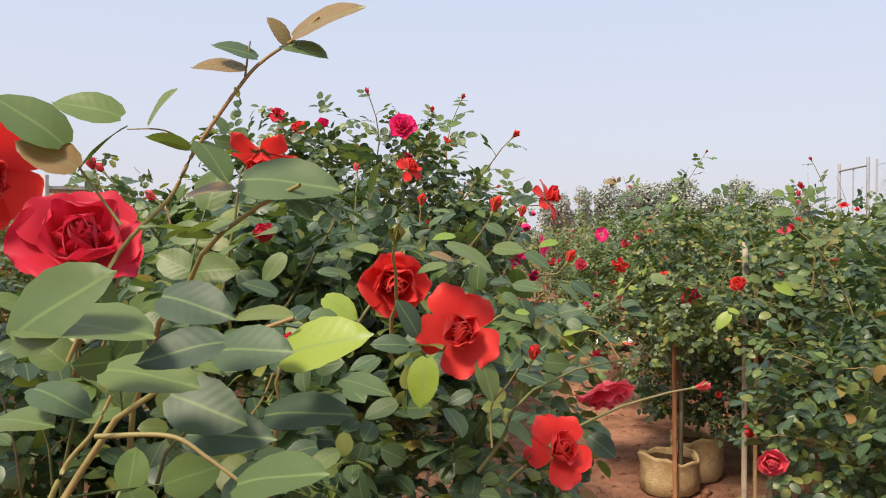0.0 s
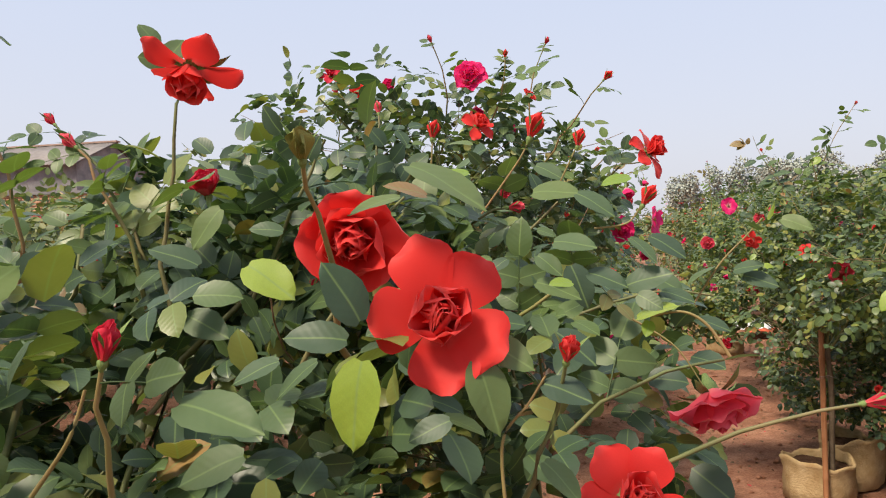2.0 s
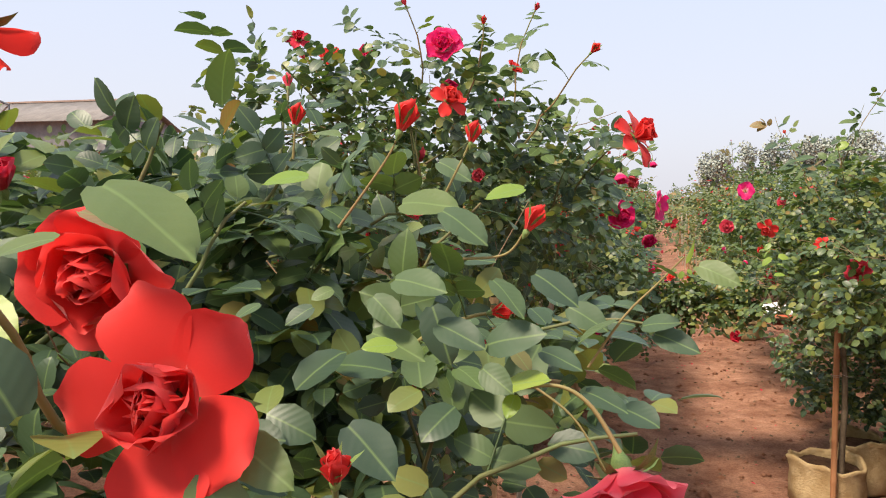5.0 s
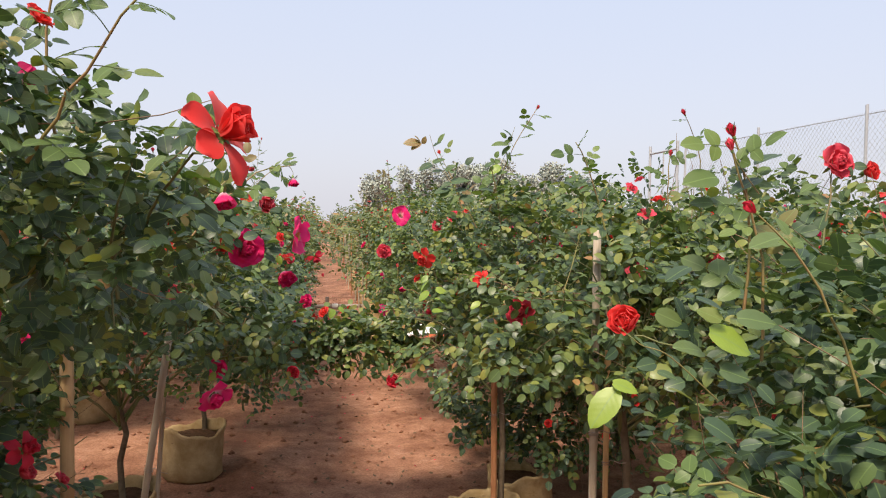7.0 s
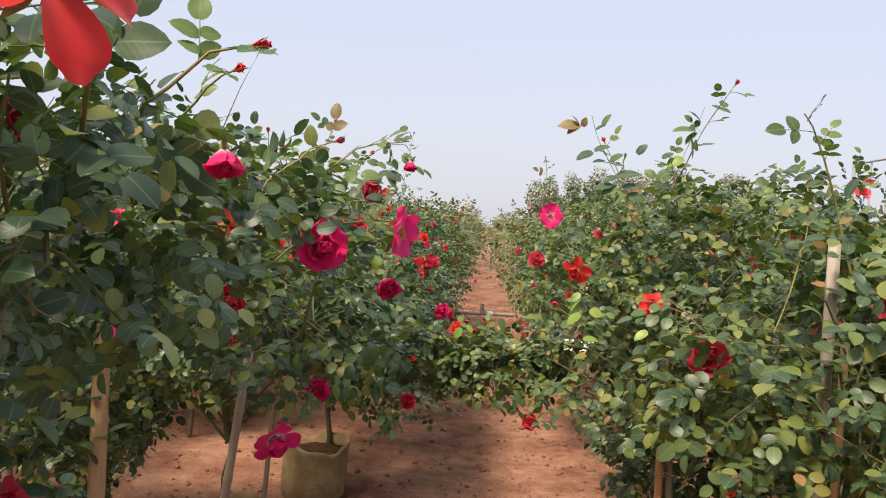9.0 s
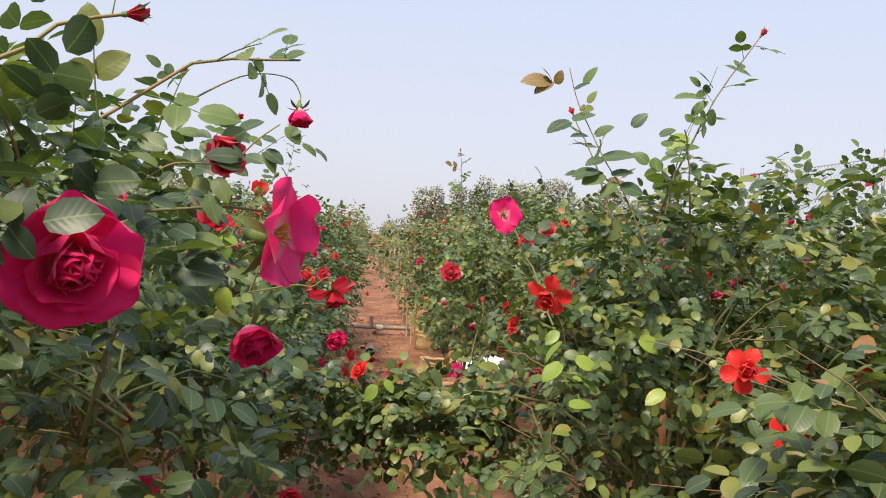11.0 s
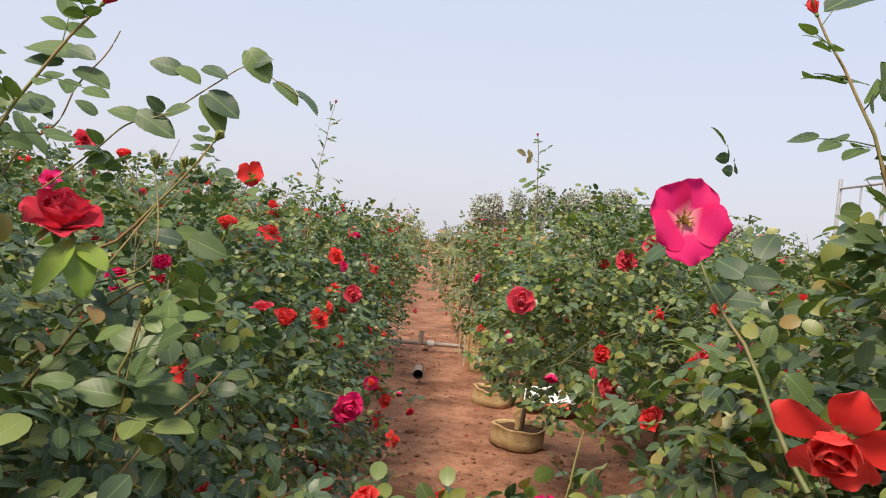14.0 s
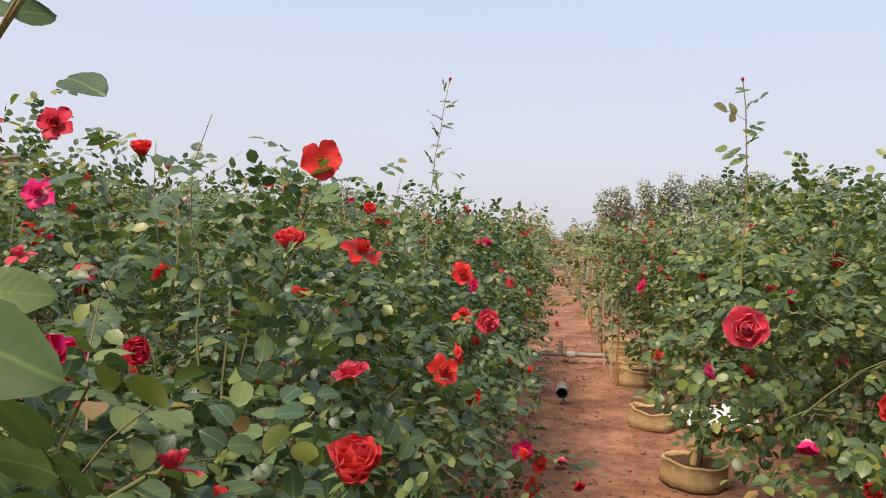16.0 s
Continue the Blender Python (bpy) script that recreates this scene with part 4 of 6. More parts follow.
f1 = tall_bush.matrix_basis.translation
add_rose(tall_bush, Vector((0.185, 3.88, 1.665)) - f1, 0.055, "cup", "magenta", (0.1, -0.2, -0.95), 1)

# bush by the aisle, low and spreading
o = (-0.63, 4.93, 0)
third_bush = rose_bush(o, rel(o, [(-0.55, 4.75, 1.18, 0.55, 0.6, 0.40), (-0.12, 4.5, 1.0, 0.3, 0.38, 0.28), (-0.22, 5.1, 1.12, 0.32, 0.45, 0.36), (-0.95, 4.6, 1.18, 0.5, 0.6, 0.40), (0.13, 4.9, 0.92, 0.26, 0.22, 0.14, 0.05)]),
                       3300, 0.036, "fine", 3, 0.64, "spreading rose bush leaning over the aisle with red blooms", G_NEAR, canes=12, twigs=90, floor=0.74, buds=3, extra=18,
                       blooms=[(0.17, 4.32, 0.91, 0.075, "cup", "crimson", (0.3, -0.7, 0.2)), (-0.1, 4.69, 1.478, 0.098, "full", "crimson", (0.25, -0.35, 0.9)), (0.108, 5.146, 1.32, 0.038, "cup", "red", (0.3, -0.4, 0.75)), (0.11, 5.16, 1.32, 0.06, "cup", "red", (0.1, -0.3, 0.9)), (-0.1, 4.2, 0.95, 0.08, "full", "magenta", (0.3, -0.8, 0.2)), (-0.1, 5.08, 1.41, 0.045, "cup", "magenta", (0.1, -0.7, 0.5)), (-0.28, 4.4, 1.3, 0.06, "open", "red", (0.2, -0.8, 0.3))])

# right-hand bushes
o = (1.3, 2.1, 0)
right_low = rose_bush(o, rel(o, [(1.35, 2.15, 1.05, 0.45, 0.42, 0.36), (1.0, 2.25, 1.02, 0.24, 0.26, 0.26), (1.6, 2.6, 1.25, 0.45, 0.45, 0.34)]),
                      2600, 0.040, "fine", 4, 0.7, "leafy rose bush with pale young shoots beside the aisle", G_NEAR, canes=10, twigs=70, floor=0.35, buds=2, extra=1,
                      blooms=[(0.745, 2.361, 1.37, 0.066, "cup", "red", (-0.35, -0.7, 0.5)), (1.45, 2.83, 1.68, 0.08, "full", "pink", (0, -0.9, 0.2)), (1.53, 2.83, 1.66, 0.06, "cup", "red", (0.3, -0.8, 0.2))])
o = (1.25, 3.55, 0)
right_mid = rose_bush(o, rel(o, [(1.32, 3.55, 1.24, 0.44, 0.46, 0.36), (0.98, 3.4, 1.22, 0.2, 0.26, 0.24), (1.7, 3.7, 1.28, 0.45, 0.45, 0.42)]),
                      2600, 0.036, "fine", 5, 0.95, "standard rose tied to pale bamboo stakes", G_NEAR, leaf=M_LEAF_WARM, canes=10, twigs=80, floor=0.95, buds=3, extra=12,
                      blooms=[(0.86, 3.39, 1.27, 0.085, "full", "pink", (-0.3, -0.9, 0.1)), (0.93, 3.75, 1.24, 0.05, "open", "red", (-0.2, -0.9, 0.2)), (0.8, 3.647, 1.342, 0.05, "star", "red", (-0.2, -0.9, 0.2))])
o = (1.08, 4.52, 0)
right_third = rose_bush(o, rel(o, [(1.22, 4.65, 1.3, 0.42, 0.5, 0.4), (0.8, 4.5, 1.02, 0.26, 0.36, 0.3), (1.5, 4.9, 1.3, 0.45, 0.45, 0.42), (1.05, 5.0, 1.15, 0.3, 0.35, 0.34), (0.5, 4.88, 0.92, 0.26, 0.22, 0.15, 0.05)]),
                        3400, 0.036, "fine", 6, 0.85, "full rose bush with bright scarlet and magenta blooms", G_NEAR, leaf=M_LEAF_WARM, canes=11, twigs=80, floor=0.8, buds=3, extra=24,
                        blooms=[(0.625, 4.52, 1.553, 0.088, "flat", "magenta", (-0.1, -0.95, 0.1)), (0.6, 4.37, 0.86, 0.08, "cup", "crimson", (-0.4, -0.6, 0.1)), (0.71, 4.34, 1.379, 0.08, "star", "red", (-0.5, -0.65, -0.4))])
o = (1.21, 9.45, 0)
right_fourth = rose_bush(o, rel(o, [(1.3, 6.9, 1.28, 0.52, 0.6, 0.42), (1.35, 7.9, 1.36, 0.58, 0.7, 0.40), (1.45, 8.9, 1.42, 0.58, 0.6, 0.39), (0.92, 7.6, 1.02, 0.25, 0.6, 0.34), (1.05, 8.6, 1.05, 0.25, 0.5, 0.36), (0.98, 6.7, 1.13, 0.28, 0.4, 0.34)]),
                         3900, 0.040, "mid", 7, 0.9, "long arching rose bush over a low grow bag", G_NEAR, leaf=M_LEAF_WARM, canes=10, twigs=60, floor=0.74, buds=4, extra=30, trunk_lean=(0, -0.3),
                         blooms=[(0.72, 6.44, 1.32, 0.1, "full", "pink", (-0.1, -0.95, 0.1)), (1.1, 6.5, 1.5, 0.08, "full", "pink", (0, -0.9, 0.2)), (1.236, 5.98, 1.24, 0.075, "full", "pink", (-0.2, -0.9, 0.1)), (0.847, 6.362, 1.082, 0.065, "cup", "magenta", (-0.1, -0.5, -0.7)), (1.059, 6.381, 1.045, 0.085, "full", "pink", (-0.2, -0.9, 0.1)), (1.243, 6.625, 1.57, 0.09, "full", "pink", (-0.3, -0.8, 0.3)), (0.317, 6.781, 0.881, 0.04, "cup", "magenta", (-0.2, -0.5, -0.7)), (1.0, 6.4, 0.97, 0.06, "cup", "red", (-0.2, -0.8, 0.1))])

for bush, rows in ((third_bush, [
        ((-0.2, 4.9, 1.4), (0.026, 4.886, 1.622), (0, 0, -0.03), 3, dict(col="green", tip_size=0.026, young=True)),
        ((-0.24, 4.62, 1.4), (-0.04, 4.62, 1.74), (-0.02, 0, 0), 9, dict(col="crimson")),
        ((-0.35, 4.5, 1.4), (-0.3, 4.4, 1.72), (0.02, 0, 0), 8, dict(col="crimson")),
        ((-0.02, 4.65, 1.2), (0.04, 4.62, 1.385), (0, 0, 0), 5, dict(col="green", tip_size=0.03)),
        ((-0.05, 4.5, 1.05), (0.08, 4.85, 1.28), (0, 0, 0.02), 5, dict(tip="")),
        ((-0.2, 4.8, 1.2), (0.02, 4.70, 1.42), (0, 0, 0.03), 7, dict(tip="", size=1.0)),
        ((-0.15, 4.95, 1.15), (0.05, 4.95, 1.38), (0, 0, 0.03), 7, dict(tip="", young=False)),
        ((-0.34, 4.78, 1.38), (-0.2, 4.72, 1.86), (-0.02, 0, 0), 9, dict(col="crimson")),
        ((-0.5, 4.7, 1.38), (-0.42, 4.6, 1.8), (0.02, 0, 0), 9, dict(col="crimson"))]),
        (right_low, [
        ((1.0, 2.45, 1.35), (0.944, 2.40, 1.675), (0.02, 0, 0), 4, dict(col="crimson", skip=0.2, tip_size=0.032)),
        ((1.02, 2.42, 1.3), (0.93, 2.38, 1.65), (0.02, 0, 0), 5, dict(col="pink")),
        ((1.05, 2.15, 1.05), (0.72, 2.07, 1.22), (0, 0, 0.03), 6, dict(tip="", size=0.9)),
        ((1.0, 2.1, 0.9), (0.7, 2.0, 1.0), (0, 0, 0.03), 6, dict(tip="", size=0.95)),
        ((1.1, 2.0, 1.1), (0.85, 1.9, 1.2), (0, 0, 0.03), 6, dict(tip="", size=1.0)),
        ((1.1, 2.5, 1.2), (0.84, 2.58, 1.32), (0, 0, 0.03), 5, dict(tip="", young=False)),
        ((1.4, 2.8, 1.45), (1.45, 2.83, 1.68), (0, 0, 0.0), 5, dict(tip="", young=False))]),
        (right_mid, [
        ((1.18, 3.5, 1.45), (1.05, 3.48, 1.78), (0, 0, 0.03), 5, dict(tip="", skip=0.5)),
        ((1.4, 3.6, 1.45), (1.42, 3.6, 1.76), (0, 0, 0), 5, dict(col="crimson"))]),
        (right_third, [
        ((1.02, 4.55, 1.55), (1.21, 4.46, 2.03), (-0.02, 0, 0.02), 10, dict(col="crimson", skip=0.2)),
        ((0.95, 4.62, 1.5), (0.82, 4.68, 1.84), (0, 0, 0.02), 8, dict(col="red")),
        ((1.05, 4.4, 1.5), (0.97, 4.3, 1.76), (0, 0, 0.02), 8, dict(tip="")),
        ((0.75, 4.45, 1.3), (0.66, 4.62, 1.55), (0, 0, 0), 4, dict(tip="", young=False)),
        ((0.8, 4.4, 1.15), (0.62, 4.35, 1.25), (0, 0, 0.02), 6, dict(tip="")),
        ((0.75, 4.3, 0.95), (0.58, 4.15, 1.02), (0, 0, 0.03), 6, dict(tip=""))]),
        (right_fourth, [((0.79, 6.78, 1.4), (0.76, 6.73, 1.96), (0.01, 0, 0), 6, dict(skip=0.62, col="crimson", tip_size=0.018))])):
    for i, (a, b, arch, n, kw) in enumerate(rows):
        world_shoot(bush, a, b, arch, n, 60 + i, **kw)
f3 = right_low.matrix_basis.translation
add_rose(right_low, Vector((0.71, 1.97, 0.95)) - f3, 0.075, "full", "pink", (-0.3, -0.8, -0.2), 1)

# a low bush under the tall one, and the first bush of the next row
o = (-0.62, 3.2, 0)
low_bush = rose_bush(o, rel(o, [(-0.66, 3.2, 0.78, 0.34, 0.34, 0.36), (-0.52, 3.1, 0.72, 0.22, 0.24, 0.3)]), 1000, 0.041, "fine", 8, 0.4, "low rose bush with hanging pink and red blooms", G_NEAR, canes=4, twigs=40, floor=0.2, buds=1, extra=14, colours=("red", "pink", "crimson"),
                    blooms=[(-0.624, 3.121, 1.129, 0.095, "full", "pink", (0.2, -0.7, 0.5))])
o = (-0.42, 6.0, 0)
fifth_bush = rose_bush(o, rel(o, [(-0.42, 6.0, 1.05, 0.48, 0.5, 0.52), (-0.12, 5.8, 0.95, 0.25, 0.3, 0.4), (-0.4, 6.6, 1.1, 0.45, 0.4, 0.5), (0.0, 5.75, 0.62, 0.20, 0.35, 0.33), (0.06, 6.45, 0.68, 0.20, 0.42, 0.40), (0.0, 7.1, 0.8, 0.25, 0.4, 0.45)]), 3000, 0.037, "mid", 9, 0.5, "dense rose bush hung with red blooms beside the aisle", G_NEAR, canes=6, twigs=60, floor=0.35, buds=2, extra=32, colours=("red", "red", "red", "pink"),
                       blooms=[(-0.16, 5.9, 1.64, 0.075, "flat", "red", (0.3, -0.9, 0.1)), (-0.2, 5.86, 1.48, 0.075, "cup", "red", (0.1, -0.3, 0.9)), (0.06, 7.07, 1.23, 0.08, "full", "pink", (0.2, -0.9, 0.2)), (0.2, 5.66, 1.06, 0.08, "full", "magenta", (0.4, -0.8, 0)), (0.36, 6.75, 0.82, 0.05, "cup", "crimson", (0.3, -0.7, -0.3)), (0.2, 6.625, 0.935, 0.06, "full", "magenta", (0.4, -0.8, 0.1)), (0.1, 6.5, 0.82, 0.065, "full", "magenta", (0.4, -0.8, 0.1)), (0.08, 6.2, 0.74, 0.06, "cup", "crimson", (0.4, -0.8, 0)), (0.06, 5.5, 0.85, 0.07, "open", "red", (0.4, -0.8, 0.2)), (0.02, 6.3, 1.2, 0.06, "open", "red", (0.4, -0.8, 0.3)), (0.0, 6.8, 1.4, 0.06, "open", "red", (0.3, -0.8, 0.3))])
for i, (a, b) in enumerate((((-0.12, 4.95, 0.95), (0.30, 5.0, 0.93)), ((-0.1, 5.1, 0.9), (0.34, 5.12, 0.86)), ((0.75, 5.0, 0.98), (0.36, 4.98, 0.9)), ((-0.1, 4.85, 0.85), (0.26, 4.92, 0.8)), ((0.7, 5.1, 0.9), (0.32, 5.15, 0.95)))):
    world_shoot(third_bush if a[0] < 0.5 else right_third, a, b, (0, 0, 0.05), 10, 140 + i, tip="bud" if i % 2 else "", young=False, size=0.95)
world_shoot(fifth_bush, (-0.25, 5.95, 1.4), (-0.16, 5.91, 1.62), (0, 0, 0), 4, 90, tip="")
world_shoot(fifth_bush, (-0.1, 5.75, 1.0), (0.19, 5.67, 1.08), (0, 0, 0.03), 5, 91, tip="", young=False)
world_shoot(fifth_bush, (-0.2, 6.7, 0.85), (0.38, 6.87, 0.82), (0, 0, 0.08), 6, 92, tip="", young=False)
world_shoot(fifth_bush, (-0.3, 7.9, 1.3), (-0.23, 8.02, 2.22), (-0.02, 0, 0), 15, 93, skip=0.3, col="crimson")

# a low bush in the next bed, and dense low growth behind the stakes
o = (-1.3, 4.9, 0)
rose_bush(o, rel(o, [(-1.3, 4.9, 0.75, 0.34, 0.34, 0.45), (-1.12, 4.8, 0.7, 0.22, 0.24, 0.34)]), 1100, 0.042, "mid", 11, 0.4, "low rose bush hung with red and pink blooms", G_NEAR, canes=4, twigs=40, floor=0.15, buds=0, extra=18, fine=False, colours=("red", "pink", "red"))
o = (1.55, 5.45, 0)
rose_bush(o, rel(o, [(1.34, 5.45, 0.58, 0.30, 0.42, 0.36), (1.75, 5.35, 0.65, 0.36, 0.45, 0.40), (1.62, 4.9, 0.6, 0.38, 0.3, 0.36), (1.3, 6.1, 0.5, 0.25, 0.32, 0.32)]), 2000, 0.041, "mid", 12, 0.4, "low dense rose bush behind bamboo stakes", G_NEAR, canes=5, twigs=50, floor=0.08, buds=0, extra=9, fine=False, colours=("red", "red", "crimson"))

# ---- single leaves and stems where they hang ----
BLADES = []
for m in (M_LEAF_PART, M_LEAF_BRIGHT, M_LEAF_BRONZE, M_LEAF_PART, M_LEAF_YOUNG):
    v, _, f, uv = LEAFLETS["broad"]
    BLADES.append(mesh_from("leaf", v, f, m, uv))
BLADE_RNG = np.random.default_rng(61)


def blade(bush, a, b, tone):
    """One leaflet from its base a to its tip b, its face turned up and a little to the south."""
    f = bush.matrix_basis.translation
    d = Vector(b) - Vector(a)
    up = Vector(np.array([0.0, -0.55, 0.8]) + BLADE_RNG.normal(0, 0.25, 3))
    m = frame_from(Vector(a) - f, d, up) @ Matrix.Diagonal((d.length, d.length * BLADE_RNG.uniform(0.78, 0.98), d.length, 1))
    part_of("leaf", BLADES[tone], bush, m)


def world_cane(bush, points, r, mat):
    """A smooth thin stem through a few places."""
    p = np.array(points) - np.array(bush.matrix_basis.translation)
    t = np.linspace(0, len(p) - 1, 5 * len(p))
    k = np.minimum(t.astype(int), len(p) - 2)
    w = (t - k)[:, None]
    a, b, c, e = p[np.maximum(k - 1, 0)], p[k], p[k + 1], p[np.minimum(k + 2, len(p) - 1)]
    q = b + 0.5 * w * (c - a + w * (2 * a - 5 * b + 4 * c - e + w * (3 * (b - c) + e - a)))
    part_of("cane", tubes("cane", [(q, np.linspace(r, 0.6 * r, len(q)))], mat, 6), bush)


# the bare young branch in front of the near bush
world_cane(start_bush, [(-0.312, 0.53, 1.41), (-0.276, 0.53, 1.487), (-0.236, 0.53, 1.53), (-0.217, 0.53, 1.565), (-0.182, 0.53, 1.614), (-0.166, 0.53, 1.63), (-0.145, 0.53, 1.644), (-0.127, 0.53, 1.66)], 0.0017, M_YOUNGCANE)
world_cane(start_bush, [(-0.217, 0.53, 1.566), (-0.24, 0.53, 1.579), (-0.268, 0.53, 1.58)], 0.0008, M_YOUNGCANE)
world_cane(start_bush, [(-0.181, 0.53, 1.614), (-0.179, 0.53, 1.63), (-0.177, 0.53, 1.643)], 0.0009, M_YOUNGCANE)
world_cane(start_bush, [(-0.267, 0.52, 1.51), (-0.298, 0.52, 1.551), (-0.31, 0.52, 1.568)], 0.0011, M_YOUNGCANE)
for a, b, tone in (((-0.252, 0.53, 1.583), (-0.231, 0.518, 1.61), 4), ((-0.263, 0.52, 1.58), (-0.298, 0.508, 1.553), 0), ((-0.221, 0.53, 1.566), (-0.247, 0.518, 1.577), 4), ((-0.214, 0.53, 1.571), (-0.185, 0.518, 1.544), 4), ((-0.146, 0.53, 1.646), (-0.096, 0.518, 1.671), 2), ((-0.149, 0.53, 1.64), (-0.159, 0.518, 1.658), 2), ((-0.153, 0.53, 1.64), (-0.118, 0.518, 1.633), 0), ((-0.172, 0.53, 1.631), (-0.2, 0.518, 1.642), 0), ((-0.181, 0.53, 1.623), (-0.216, 0.518, 1.627), 2), ((-0.298, 0.5, 1.565), (-0.342, 0.488, 1.604), 4), ((-0.257, 0.5, 1.584), (-0.3, 0.488, 1.598), 4), ((-0.288, 0.5, 1.549), (-0.326, 0.488, 1.57), 2), ((-0.189, 0.55, 1.545), (-0.113, 0.538, 1.546), 0), ((-0.232, 0.55, 1.533), (-0.192, 0.538, 1.544), 2),):
    blade(start_bush, a, b, tone)
# leaves close by at the start
world_cane(start_bush, [(-0.151, 0.275, 1.425), (-0.122, 0.275, 1.426), (-0.107, 0.275, 1.418), (-0.094, 0.275, 1.409)], 0.0011, M_YOUNGCANE)
world_cane(start_bush, [(-0.167, 0.27, 1.399), (-0.159, 0.27, 1.416), (-0.149, 0.27, 1.428), (-0.142, 0.27, 1.442)], 0.0011, M_YOUNGCANE)
for a, b, tone in (((-0.201, 0.3, 1.458), (-0.157, 0.288, 1.49), 3), ((-0.2, 0.31, 1.463), (-0.14, 0.298, 1.469), 3), ((-0.122, 0.33, 1.454), (-0.159, 0.318, 1.449), 3), ((-0.182, 0.4, 1.469), (-0.139, 0.388, 1.463), 0), ((-0.137, 0.477, 1.425), (-0.08, 0.465, 1.448), 1), ((-0.17, 0.45, 1.432), (-0.121, 0.438, 1.439), 0), ((-0.094, 0.27, 1.41), (-0.06, 0.258, 1.423), 4), ((-0.192, 0.36, 1.435), (-0.141, 0.348, 1.436), 0), ((-0.177, 0.4, 1.415), (-0.132, 0.388, 1.405), 3), ((-0.21, 0.33, 1.431), (-0.177, 0.318, 1.426), 0), ((-0.176, 0.42, 1.388), (-0.123, 0.408, 1.395), 3), ((-0.228, 0.33, 1.416), (-0.195, 0.318, 1.422), 0), ((-0.155, 0.5, 1.381), (-0.094, 0.488, 1.393), 3), ((-0.131, 0.55, 1.347), (-0.152, 0.538, 1.346), 0),):
    blade(start_bush, a, b, tone)
for a, b, tone in (((-0.192, 0.55, 1.443), (-0.146, 0.538, 1.451), 4), ((-0.125, 0.6, 1.329), (-0.15, 0.588, 1.319), 0),):
    blade(start_bush, a, b, tone)
# leaves and stems round the two large blooms
world_cane(start_bush, [(-0.002, 0.92, 1.249), (-0.003, 0.92, 1.299), (0.016, 0.92, 1.326), (0.029, 0.92, 1.347)], 0.0015, M_YOUNGCANE)
world_cane(start_bush, [(-0.27, 0.765, 1.296), (-0.242, 0.765, 1.332), (-0.229, 0.765, 1.363)], 0.0016, M_YOUNGCANE)
world_cane(start_bush, [(0.093, 1.14, 1.362), (0.133, 1.14, 1.335), (0.158, 1.14, 1.297)], 0.0012, M_YOUNGCANE)
for a, b, tone in (((-0.057, 0.88, 1.498), (0.001, 0.868, 1.474), 0), ((-0.051, 0.9, 1.478), (-0.078, 0.888, 1.49), 2), ((-0.056, 0.85, 1.475), (-0.089, 0.838, 1.469), 0), ((-0.074, 0.82, 1.373), (-0.082, 0.808, 1.318), 1), ((-0.089, 0.86, 1.393), (-0.107, 0.848, 1.436), 0), ((-0.099, 0.86, 1.38), (-0.141, 0.848, 1.387), 0), ((-0.017, 0.9, 1.36), (0.004, 0.888, 1.312), 3), ((-0.13, 0.82, 1.372), (-0.159, 0.808, 1.362), 0), ((-0.026, 0.85, 1.33), (-0.052, 0.838, 1.32), 0), ((0.028, 0.92, 1.341), (0.063, 0.908, 1.335), 0), ((-0.015, 0.92, 1.372), (0.023, 0.908, 1.356), 3), ((0.02, 0.98, 1.266), (0.053, 0.968, 1.242), 0), ((-0.156, 0.75, 1.36), (-0.101, 0.738, 1.355), 0), ((-0.091, 0.7, 1.349), (-0.121, 0.688, 1.339), 0),):
    blade(start_bush, a, b, tone)
for a, b, tone in (((-0.226, 0.72, 1.398), (-0.236, 0.708, 1.373), 0), ((0.115, 1.28, 1.396), (0.152, 1.268, 1.381), 0), ((0.035, 0.95, 1.374), (0.066, 0.938, 1.355), 0), ((-0.245, 0.9, 1.392), (-0.205, 0.888, 1.38), 0), ((-0.218, 0.95, 1.428), (-0.172, 0.938, 1.406), 1), ((-0.21, 1.0, 1.456), (-0.237, 0.988, 1.462), 0), ((-0.295, 1.0, 1.427), (-0.338, 0.988, 1.449), 0), ((-0.299, 1.05, 1.48), (-0.33, 1.038, 1.442), 0), ((-0.082, 0.95, 1.386), (-0.116, 0.938, 1.374), 3), ((0.037, 1.1, 1.417), (0.055, 1.088, 1.379), 0), ((0.01, 1.05, 1.405), (0.05, 1.038, 1.396), 0), ((-0.138, 0.9, 1.358), (-0.17, 0.888, 1.335), 3),):
    blade(start_bush, a, b, tone)
# shoots with long buds at the aisle side of the near bush
world_cane(start_bush, [(0.059, 1.1, 1.452), (0.089, 1.1, 1.456), (0.102, 1.1, 1.472)], 0.0012, M_YOUNGCANE)
world_cane(start_bush, [(-0.057, 1.15, 1.47), (-0.016, 1.15, 1.525), (-0.006, 1.15, 1.547)], 0.0012, M_YOUNGCANE)
world_cane(start_bush, [(0.017, 1.2, 1.496), (0.034, 1.2, 1.53), (0.039, 1.2, 1.542)], 0.0012, M_YOUNGCANE)
world_cane(start_bush, [(-0.122, 1.2, 1.528), (-0.12, 1.2, 1.556)], 0.0012, M_YOUNGCANE)
world_cane(start_bush, [(0.171, 1.05, 1.341), (0.153, 1.05, 1.368), (0.133, 1.05, 1.379), (0.106, 1.05, 1.375)], 0.0017, M_YOUNGCANE)
world_cane(start_bush, [(0.147, 1.1, 1.381), (0.17, 1.1, 1.417), (0.191, 1.1, 1.44), (0.207, 1.1, 1.458)], 0.0010, M_YOUNGCANE)
